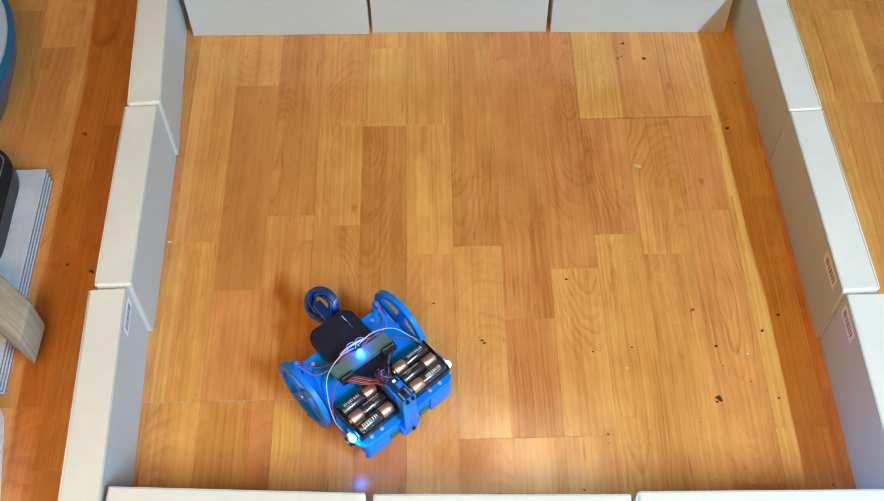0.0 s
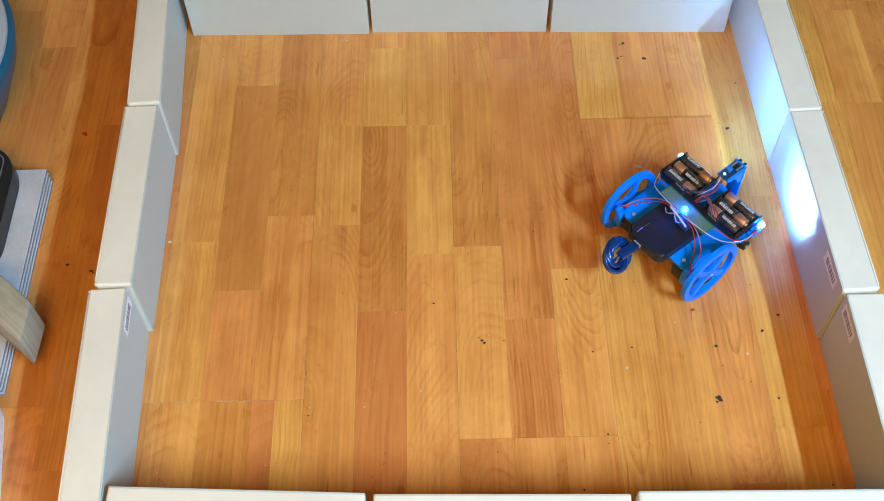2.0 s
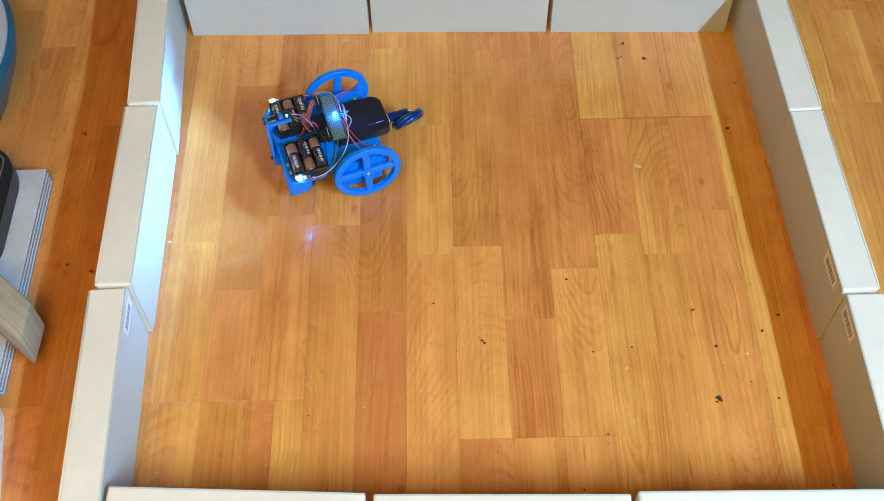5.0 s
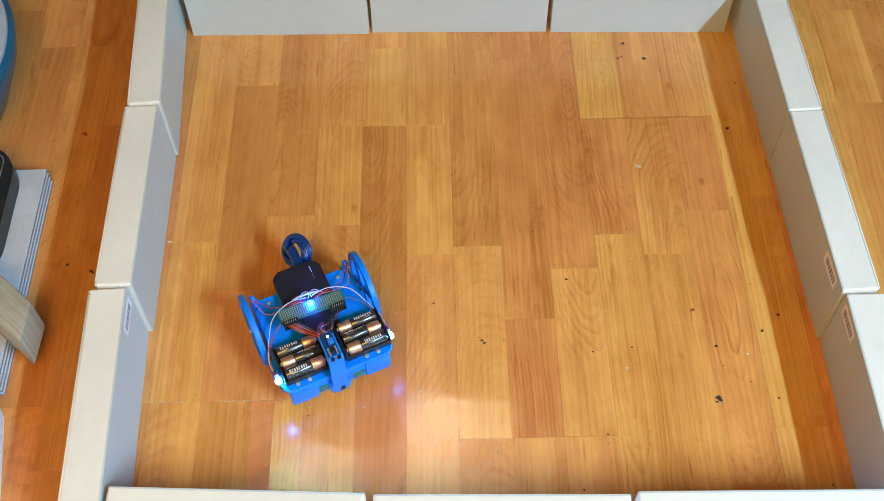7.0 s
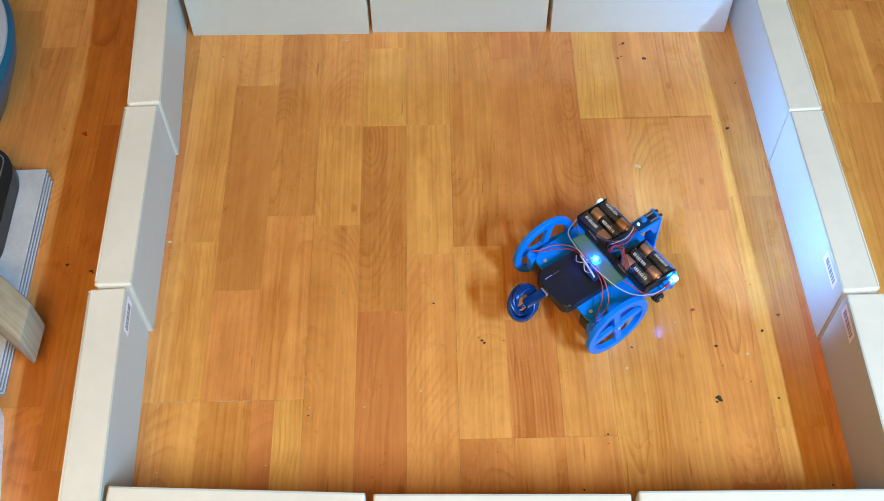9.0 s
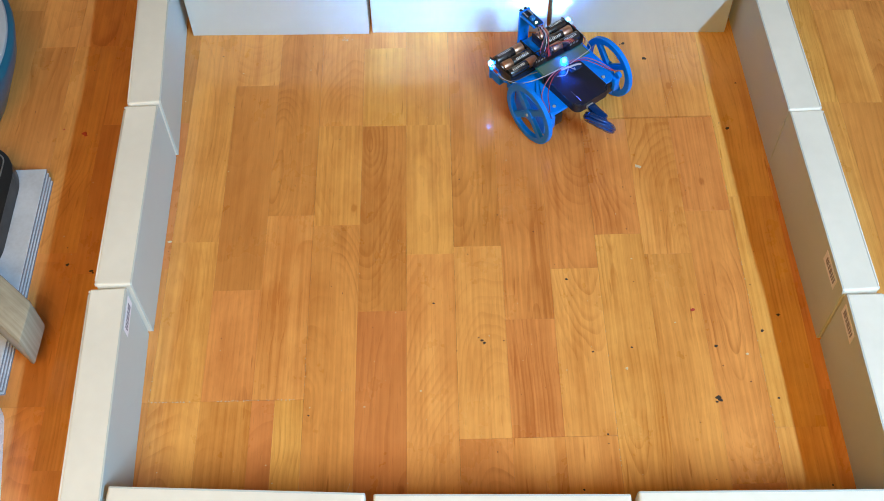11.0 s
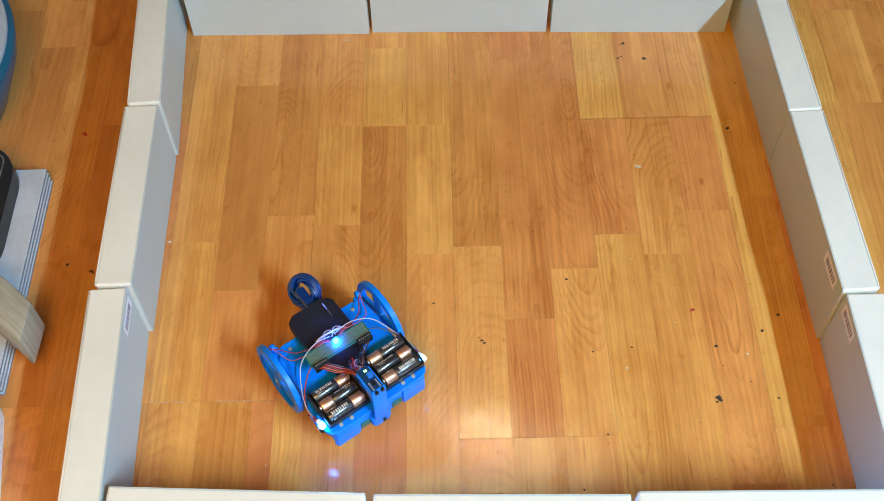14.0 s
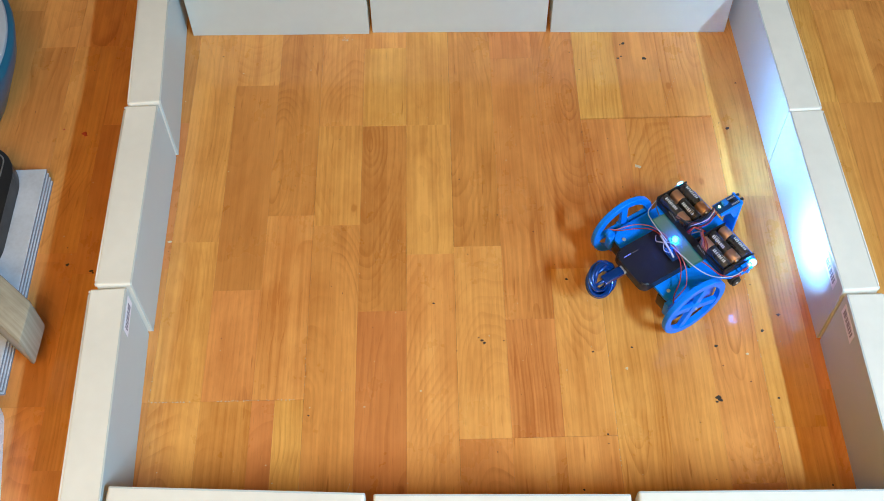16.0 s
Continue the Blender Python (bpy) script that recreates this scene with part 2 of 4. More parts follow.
def add_prism(bm, outline, z0, z1, bevel=0.0):
    """A flat plate from its outline in x and y."""
    low = [bm.verts.new((x, y, z0)) for x, y in outline]
    high = [bm.verts.new((x, y, z1)) for x, y in outline]
    n = len(outline)
    fs = [bm.faces.new(low[::-1]), bm.faces.new(high)]
    for i in range(n):
        fs.append(bm.faces.new((low[i], low[(i + 1) % n], high[(i + 1) % n], high[i])))
    if bevel:
        es = {e for v in high for e in v.link_edges}
        bmesh.ops.bevel(bm, geom=list(es), offset=bevel, segments=2, affect="EDGES", profile=0.5)
    return bm


def rounded(x0, x1, y0, y1, r, seg=6):
    out = []
    for cx, cy, a0 in ((x1 - r, y1 - r, 0), (x0 + r, y1 - r, 90), (x0 + r, y0 + r, 180), (x1 - r, y0 + r, 270)):
        for k in range(seg + 1):
            a = radians(a0 + 90 * k / seg)
            out.append((cx + r * math.cos(a), cy + r * math.sin(a)))
    return out


# ------------------------------------------------------------------ the room's shell: unseen, added to close it and tint the bounce
def shell(name, size, place, material):
    bm = bmesh.new()
    add_box(bm, size, place)
    return tagged(finish(name, bm, material), kind="structure")


shell("wall_east", (0.1, 4.2, 2.6), (2.25, 0.6, 1.3), M_WALL)
shell("wall_west", (0.1, 4.2, 2.6), (-1.65, 0.6, 1.3), M_WALL)
shell("wall_north", (3.8, 0.1, 2.6), (0.3, 2.65, 1.3), M_WALL)
shell("ceiling", (4.0, 4.2, 0.1), (0.3, 0.6, 2.66), M_CEIL)
shell("wall_south", (3.8, 0.1, 2.6), (0.3, -1.45, 1.3), M_WALL)

# ------------------------------------------------------------------ boxes that fence the arena
BOX_H = 0.115


def make_box(a, b, depth, side, label_at=None, name="storage_box"):
    """A shallow cream box on its edge; a and b: the ends of its foot on the arena's side; side: +1 when the box lies to the left of a to b."""
    a, b = Vector((*a, 0)), Vector((*b, 0))
    d = b - a
    length = d.length
    m = Matrix.Translation(a) @ Matrix.Rotation(math.atan2(d.y, d.x), 4, "Z")
    words = "cream box standing on edge on the wooden floor"
    if label_at is not None:
        words = "cream box with a barcode sticker, standing on edge"
    ob = thing(name, words, "box", "boxes fencing the arena", m)
    s = side
    def shell_part(name, y0, y1, x0, x1, top, material, label="", bend=0.0006):
        """A slab between two depths whose ends are rounded off by bend."""
        bm = bmesh.new()
        add_box(bm, (x1 - x0, y1 - y0, top), ((x0 + x1) / 2, s * (y0 + y1) / 2, top / 2))
        ends = [e for e in bm.edges if abs(e.verts[0].co.x - e.verts[1].co.x) < 1e-6 and (abs(e.verts[0].co.y - e.verts[1].co.y) > 1e-4 and e.verts[0].co.z > top / 2)]
        if bend > 0.001:
            bmesh.ops.bevel(bm, geom=ends, offset=bend, segments=4, affect="EDGES", profile=0.5)
        bmesh.ops.recalc_face_normals(bm, faces=bm.faces)
        sharp = [e for e in bm.edges if len(e.link_faces) == 2 and e.calc_face_angle(0) > 0.6]
        bmesh.ops.bevel(bm, geom=sharp, offset=0.00025, segments=1, affect="EDGES", profile=0.5)
        smooth(bm, 30)
        for f in bm.faces:
            f.smooth = f.calc_area() < 0.0012
        return part(name, bm, material, ob, label)

    shell_part("body", 0.0022, depth - 0.0031, 0, length, BOX_H, M_BOX, bend=0.0032)
    # the arena-side face as its own slab, with shade put into its grey
    shell_part("lid", 0.0, 0.0023, 0, length, BOX_H, M_FACE_SHADE, "arena-side box face, shade in its grey", 0.0032)
    # the thin cover of the outer side beyond an open groove, a little short of the ends
    shell_part("tongue", depth - 0.0037, depth - 0.0016, 0.004, length - 0.004, BOX_H - (0.0035 if s < 0 else 0.0009), M_BOX)
    shell_part("cover", depth - 0.0020, depth, 0.007, length - 0.007, BOX_H - 0.001, M_BOX_EDGE)
    for x in (length - 0.0035, 0.0035):
        bm = bmesh.new()
        add_box(bm, (0.0035, 0.0065, 0.006), (x, s * (depth - 0.0035), BOX_H - 0.0035), 0.001)
        part("clasp", bm, M_BOX_EDGE, ob)
    if label_at is not None:
        x0, x1 = label_at
        bm = bmesh.new()
        add_box(bm, (x1 - x0, 0.0006, 0.019), ((x0 + x1) / 2, -s * 0.0003, BOX_H - 0.0175), 0.0001, seg=1)
        st = part("sticker", bm, M_LABEL, ob, "white paper barcode sticker")
        bm = bmesh.new()
        rng = random.Random(5)
        x = x0 + 0.006
        while x < x1 - 0.006:
            w = rng.choice((0.0009, 0.0016, 0.0026))
            add_box(bm, (w, 0.0004, 0.0095), (x, -s * 0.0008, BOX_H - 0.0165))
            x += w + rng.choice((0.0012, 0.0018))
        part("print", bm, M_PRINT, st, "dark printed bars")
    return ob


# left row, right row, far row, near row
make_box((-0.3772, 0.9968), (-0.3960, 1.288), 0.046, 1)
make_box((-0.3758, 0.7045), (-0.3800, 0.9925), 0.046, 1)
make_box((-0.3705, 0.412), (-0.3812, 0.7010), 0.046, 1, (0.235, 0.282))
make_box((0.4688, 0.9570), (0.4600, 1.250), 0.046, -1)
make_box((0.4775, 0.6725), (0.4695, 0.9562), 0.046, -1, (0.018, 0.064))
make_box((0.4820, 0.385), (0.4805, 0.6690), 0.046, -1, (0.230, 0.274))
make_box((-0.3815, 1.2367), (-0.1058, 1.2316), 0.046, 1)
make_box((-0.1005, 1.2345), (0.1708, 1.2280), 0.046, 1)
make_box((0.1775, 1.2264), (0.4480, 1.2180), 0.046, 1)
make_box((-0.3655, 0.4478), (-0.0880, 0.4335), 0.046, -1)
make_box((-0.0791, 0.4320), (0.1963, 0.4255), 0.046, -1)
make_box((0.2039, 0.4285), (0.4780, 0.4245), 0.046, -1)


# ------------------------------------------------------------------ things beside the arena
def make_tub():
    ob = thing("plastic_tub", "teal plastic tub with a grey lid on the floor", "tub", m=pose(-0.845, 1.10, 0))
    bm = bmesh.new()
    rings = []
    for z, r in ((0, 0.19), (0.004, 0.20), (0.07, 0.232), (0.10, 0.240), (0.108, 0.238)):
        rings.append([bm.verts.new((r * math.cos(a), r * 1.02 * math.sin(a), z)) for a in (2 * math.pi * k / 64 for k in range(64))])
    for a, b in zip(rings, rings[1:]):
        for k in range(64):
            bm.faces.new((a[k], a[(k + 1) % 64], b[(k + 1) % 64], b[k]))
    bm.faces.new(rings[0][::-1])
    bm.faces.new(rings[-1])
    part("body", smooth(bm), M_TEAL, ob)
    bm = bmesh.new()
    add_cyl(bm, 0.2335, 0.010, (0, 0, 0.113), seg=64, bevel=0.004)
    part("lid", smooth(bm), M_TUBLID, ob, "grey lid")


make_tub()


def make_boards():
    for k in range(4):
        ob = thing("grey_board", "grey flooring board in a stack on the floor", "board", "stack of boards")
        bm = bmesh.new()
        x1 = -0.5500 - 0.0012 * k
        add_box(bm, (0.24, 0.335, 0.0055), (x1 - 0.12, 0.7840 + 0.002 * k, 0.003 + 0.0062 * k), 0.0007, seg=1)
        for f in bm.faces:
            f.material_index = 0 if f.normal.z > 0.5 else 1
        part("panel", bm, [M_BOARD, M_BOARD_EDGE], ob)
        ob.matrix_world = pose(0, 0, 0, 0, 0, 0)


make_boards()


def make_tray():
    ob = thing("plastic_tray", "black ribbed plastic tray on grey boards", "tray", m=pose(-0.690, 0.872, 0.0252))
    bm = bmesh.new()
    add_prism(bm, rounded(-0.09, 0.105, -0.112, 0.110, 0.062, 10), 0, 0.028, 0.006)
    part("body", smooth(bm), M_TRAY, ob)
    bm = bmesh.new()
    for y0, y1 in ((-0.092, -0.048), (-0.040, 0.0), (0.010, 0.092)):
        o = rounded(0.02, 0.088, y0, y1, 0.018, 6)
        add_tube(bm, [(x, y, 0.0285) for x, y in o] + [(*o[0], 0.0285)], 0.0011, 5, 2)
    part("rib", bm, M_TRAYLINE, ob, "grey raised outline")
    bm = bmesh.new()
    add_cyl(bm, 0.017, 0.012, (0.045, 0.055, 0.032), seg=24, bevel=0.003)
    part("knob", smooth(bm), M_TRAY, ob)


make_tray()


def make_beam():
    ob = thing("wood_beam", "weathered square pine post lying across the boards", "post")
    bm = bmesh.new()
    add_box(bm, (0.17, 0.046, 0.060), (-0.085, 0, 0.032), 0.0045, seg=2)
    for v in bm.verts:
        if v.co.x > -0.05:
            v.co.x -= 0.8 * v.co.y
    part("timber", smooth(bm), M_BEAM, ob)
    ob.matrix_world = pose(-0.5077, 0.6717, 0.0234, 0, 0, -42)


make_beam()


def make_panel():
    ob = thing("plastic_bin", "white plastic bin with a curved rim on the floor", "bin", m=pose(-0.668, 0.456, 0, 0, 0, 9))
    bm = bmesh.new()
    add_prism(bm, rounded(-0.10, 0.142, -0.15, 0.147, 0.045, 10), 0, 0.085, 0.012)
    part("body", smooth(bm), M_WHITEPL, ob)


make_panel()


# ------------------------------------------------------------------ the robot
R_WHEEL = 0.0474
WHEEL_Y = 0.0748
CAMBER = 0.0


def make_robot():
    bot = thing("robot_car", "blue printed two-wheeled robot car with batteries and headlights", "robot")
    # top plate, waisted between the wheels
    bm = bmesh.new()
    side = [(0.1075, 0.060), (0.104, 0.068), (0.098, 0.0715), (0.060, 0.0715), (0.051, 0.066), (0.044, 0.0655), (-0.012, 0.0655), (-0.026, 0.058), (-0.030, 0.052)]
    add_prism(bm, side + [(x, -y) for x, y in reversed(side)], 0.0565, 0.0605, 0.0008)
    part("chassis_plate", bm, M_BLUE, bot)
    # side walls that hold the gear motors
    for s in (1, -1):
        bm = bmesh.new()
        add_box(bm, (0.066, 0.004, 0.042), (0.010, s * 0.0635, 0.0365), 0.001)
        add_box(bm, (0.012, 0.010, 0.024), (-0.0285, s * 0.0605, 0.0480), 0.002)
        part("motor_mount", smooth(bm), M_BLUE, bot)
        bm = bmesh.new()
        add_cyl(bm, 0.0054, 0.006, (-0.0315, s * 0.0625, 0.0645), "Y", 20, bevel=0.001)
        part("motor_cap", smooth(bm), M_BLUE, bot)
        bm = bmesh.new()
        add_box(bm, (0.062, 0.024, 0.022), (0.002, s * 0.048, 0.040), 0.003)
        part("gear_motor", smooth(bm), M_BLACK, bot)
    # the front skirt with its two side blocks
    bm = bmesh.new()
    add_box(bm, (0.004, 0.130, 0.031), (0.1035, 0, 0.0412), 0.0008)
    part("front_skirt", smooth(bm), M_BLUE, bot)
    for s in (1, -1):
        bm = bmesh.new()
        add_box(bm, (0.026, 0.032, 0.031), (0.0955, s * 0.0475, 0.0410), 0.0015)
        part("skirt_block", smooth(bm), M_BLUE, bot)
        bm = bmesh.new()
        add_box(bm, (0.003, 0.014, 0.010), (0.1062, s * 0.0225, 0.036), 0.0005)
        part("line_sensor", bm, M_PCB, bot, "small green sensor board")
        bm = bmesh.new()
        add_cyl(bm, 0.0112, 0.010, (0.080, s * 0.036, 0.0112), "Y", 22, bevel=0.002)
        part("caster", smooth(bm), M_RUBBER, bot, "black caster wheel")
        bm = bmesh.new()
        add_box(bm, (0.012, 0.003, 0.050), (0.080, s * 0.044, 0.0330), 0.0005)
        part("caster_fork", bm, M_BLUE, bot)
    # black ribbed roller beside the right-hand block
    bm = bmesh.new()
    for k in range(4):
        add_cyl(bm, 0.0086 - 0.0011 * abs(k - 1.5), 0.0026, (0.0770, -0.0650 + 0.0034 * (k - 1.5), 0.0330), "Y", 20, bevel=0.0006)
    add_cyl(bm, 0.0048, 0.0120, (0.0770, -0.0650, 0.0330), "Y", 16)
    roller = part("side_roller", smooth(bm), M_RUBBER, bot, "black ribbed roller")
    bm = bmesh.new()
    add_cyl(bm, 0.0020, 0.0014, (0.0770, -0.0716, 0.0330), "Y", 12, bevel=0.0003)
    part("roller_screw", smooth(bm), M_STEEL, roller)
    # wheels
    wheels = []
    for s in (1, -1):
        w = make_wheel(bot, s)
        wheels.append(w)
    # screws of the plate
    for x, y in ((-0.0195, 0.0465), (-0.0195, -0.0455), (0.101, 0.052), (0.101, -0.052), (0.093, 0.062), (0.101, 0.037), (0.101, -0.037)):
        bm = bmesh.new()
        add_cyl(bm, 0.0026, 0.0016, (x, y, 0.0612), seg=14, bevel=0.0005)
        add_box(bm, (0.0034, 0.0006, 0.0004), (x, y, 0.0620), m=pose(0, 0, 0, 0, 0, 35))
        part("screw", smooth(bm), M_STEEL, bot)
    # power bank
    bm = bmesh.new()
    add_prism(bm, rounded(-0.050, 0.026, -0.0312, 0.0315, 0.0105, 8), 0.0606, 0.0740, 0.0032)
    pb = part("power_bank", smooth(bm), M_BANK, bot, "matt black power bank")
    for k in range(4):
        bm = bmesh.new()
        add_box(bm, (0.0016, 0.0009, 0.0003), (-0.0415 + 0.0027 * k, 0.0180, 0.0742))
        part("indicator_light", bm, M_BANKLED, pb)
    bm = bmesh.new()
    add_box(bm, (0.0095, 0.0010, 0.0002), (-0.0255, 0.0180, 0.07415))
    part("print_mark", bm, M_GREY, pb)
    # plug and coiled cable
    bm = bmesh.new()
    add_box(bm, (0.030, 0.0125, 0.0080), (-0.0675, 0.008, 0.0650), 0.0020)
    plug = part("usb_plug", smooth(bm), M_USB, bot, "blue cable plug")
    bm = bmesh.new()
    add_box(bm, (0.005, 0.0115, 0.0050), (-0.0515, 0.008, 0.0650), 0.0004)
    part("plug_shell", bm, M_STEEL, plug)
    # the cable wound to a ring, its strands twisted round one another
    rng = random.Random(3)
    coil = Matrix.Translation((-0.0795, 0.0140, 0.0585)) @ Vector((0.224, -0.775, 0.591)).to_track_quat("Z", "Y").to_matrix().to_4x4()
    for k in range(7):
        pts = []
        wobble = rng.uniform(0, 6.28)
        for i in range(33):
            a = 2 * math.pi * i / 32
            swirl = 2 * math.pi * k / 7 + a + 0.35 * math.sin(2 * a + wobble)
            r = 0.0182 + 0.0042 * math.cos(swirl) + 0.0008 * math.sin(a + wobble)
            pts.append(coil @ Vector((r * math.cos(a), r * 0.93 * math.sin(a), 0.0050 * math.sin(swirl))))
        bm = bmesh.new()
        add_tube(bm, pts, 0.0026, 8, 2)
        part("cable_turn", bm, M_USB, bot, "glossy blue cable")
    bm = bmesh.new()
    add_tube(bm, [(-0.080, 0.008, 0.0650), (-0.085, 0.008, 0.0640), (-0.090, 0.010, 0.060), (-0.092, 0.013, 0.055)], 0.0022, 8, 5)
    part("cable_lead", bm, M_USB, bot)
    # perforated board across the middle
    brd = Matrix.Translation((0.0232, -0.0022, 0.0868)) @ pose(0, 0, 0, 0, 0, -2.5)
    bm = bmesh.new()
    add_box(bm, (0.0205, 0.083, 0.0016), (0, 0, 0), 0.0003, brd, 1)
    pcb = part("circuit_board", bm, M_PCB, bot, "green perforated circuit board")
    bm = bmesh.new()
    for i in range(6):
        for j in range(29):
            c = brd @ Vector((-0.0072 + 0.0027 * i, -0.0385 + 0.00275 * j, 0.00095))
            add_box(bm, (0.0020, 0.0015, 0.0003), c)
    part("solder_grid", bm, M_PAD, pcb, "rows of tinned pads")
    for y in (-0.0300, 0.0300):
        bm = bmesh.new()
        add_box(bm, (0.008, 0.019, 0.0090), brd @ Vector((0.0135, y, 0.0005)), 0.0006)
        part("pin_header", bm, M_BLACK, pcb)
        bm = bmesh.new()
        for k in range(6):
            add_box(bm, (0.0007, 0.0007, 0.004), brd @ Vector((0.0135, y - 0.007 + 0.0027 * k, 0.0065)))
        part("pins", bm, M_STEEL, pcb)
    bm = bmesh.new()
    add_box(bm, (0.020, 0.044, 0.012), (0.0385, 0.000, 0.0730), 0.001)
    part("controller_board", bm, M_BLACK, bot, "dark controller module with connectors")
    bm = bmesh.new()
    add_box(bm, (0.012, 0.020, 0.0014), (0.008, -0.012, 0.0800), 0.0003)
    part("usb_board", bm, M_PCBB, bot)
    for s in (-0.031, 0.030):
        bm = bmesh.new()
        add_cyl(bm, 0.0022, 0.028, (0.025, s, 0.0703), seg=10)
        part("standoff", smooth(bm), M_BLACK, bot)
    bm = bmesh.new()
    add_cyl(bm, 0.0030, 0.005, (0.0197, -0.0018, 0.0880), seg=16)
    # globe larger than the lamp itself, to take in its bloom
    bmesh.ops.create_uvsphere(bm, u_segments=14, v_segments=8, radius=0.0036, matrix=Matrix.Translation((0.0197, -0.0018, 0.0908)))
    part("blue_led", smooth(bm), M_BLUELED, pcb, "lit blue lamp")
    # battery holders and cells
    for s in (1, -1):
        yc = 0.0415 if s > 0 else -0.0372
        bm = bmesh.new()
        add_box(bm, (0.0490, 0.0575, 0.003), (0.0745, yc, 0.0630), 0.0006)
        holder = part("battery_holder", smooth(bm), M_BLACK, bot)
        for dy in (-0.0278, 0.0278):
            bm = bmesh.new()
            add_box(bm, (0.0490, 0.0022, 0.0150), (0.0745, yc + dy, 0.0694), 0.0007)
            part("end_wall", smooth(bm), M_BLACK, holder)
        for dx in (-0.0238, -0.0078, 0.0078, 0.0238):
            bm = bmesh.new()
            add_box(bm, (0.0014, 0.0560, 0.0080), (0.0745 + dx, yc, 0.0672), 0.0004)
            part("divider", smooth(bm), M_BLACK, holder)
        for k in range(3):
            x = 0.0745 + (k - 1) * 0.0157
            out = s if k == 1 else -s
            make_cell(bot, x, yc, out, (-14, -34, 8)[k])
        # headlight on its small bracket
        bm = bmesh.new()
        add_box(bm, (0.014, 0.004, 0.010), (0.084, s * 0.0690, 0.0640), 0.0008)
        # shelf added below the lamp to block its mirror image in the floor
        add_box(bm, (0.0190, 0.0096, 0.0016), (0.0815, s * 0.0714, 0.0634), 0.0005)
        part("lamp_bracket_shield", bm, M_BLUE, bot)
        make_headlight(bot, s)
    # distance sensor on its bracket
    bm = bmesh.new()
    add_box(bm, (0.0032, 0.019, 0.086), (0.1135, -0.0040, 0.0715), 0.0009)
    add_box(bm, (0.010, 0.026, 0.014), (0.1095, -0.0040, 0.0380), 0.0020)
    add_box(bm, (0.034, 0.0185, 0.0036), (0.0975, -0.0040, 0.1092), 0.0008)
    known = set(bm.verts)
    add_prism(bm, [(0.113, 0.020), (0.113, 0.044), (0.082, 0.044), (0.082, 0.040), (0.098, 0.036), (0.107, 0.020)], -0.0015, 0.0015)
    bmesh.ops.transform(bm, matrix=Matrix.Translation((0, -0.0110, 0.0655)) @ pose(0, 0, 0, 90, 0, 0), verts=[v for v in bm.verts if v not in known])
    bmesh.ops.recalc_face_normals(bm, faces=bm.faces)
    part("sensor_bracket", smooth(bm), M_BLUE, bot)
    brd2 = Matrix.Translation((0.0975, -0.0040, 0.1122)) @ pose(0, 0, 0, 0, -2, 0)
    bm = bmesh.new()
    add_box(bm, (0.036, 0.0140, 0.0015), (0, 0, 0), 0.0003, None, 1)
    bmesh.ops.transform(bm, matrix=brd2, verts=bm.verts)
    sb = part("sensor_board", bm, M_PCBB, bot, "blue distance sensor board")
    bm = bmesh.new()
    add_box(bm, (0.0065, 0.0065, 0.0050), brd2 @ Vector((-0.004, 0.002, 0.0032)), 0.0005)
    part("trimmer", bm, M_TRIM, sb)
    bm = bmesh.new()
    add_box(bm, (0.006, 0.004, 0.0018), brd2 @ Vector((0.0065, 0, 0.0016)), 0.0002)
    part("chip", bm, M_BLACK, sb)
    bm = bmesh.new()
    for k in range(5):
        for j in (-1, 1):
            add_box(bm, (0.0013, 0.0020, 0.0010), brd2 @ Vector((0.0035 + 0.0024 * k, 0.0045 * j, 0.0012)))
    part("resistors", bm, M_STEEL, sb)
    bm = bmesh.new()
    add_box(bm, (0.0020, 0.0026, 0.0014), brd2 @ Vector((-0.0125, 0.0015, 0.0015)), 0.0002)
    part("green_led", bm, M_GREENLED, sb, "lit green lamp")
    for y in (-0.0080, 0.0000):
        bm = bmesh.new()
        add_cyl(bm, 0.0022, 0.0045, (0.1160, y, 0.1130), "X", 14, bevel=0.0004)
        part("sensor_eye", smooth(bm), M_BLACK, sb)
    bm = bmesh.new()
    add_cyl(bm, 0.0026, 0.004, (0.1160, -0.002, 0.0370), "X", 14, bevel=0.0004)
    part("front_sensor", smooth(bm), M_BLACK, bot)
    wires(bot)
    return bot, wheels


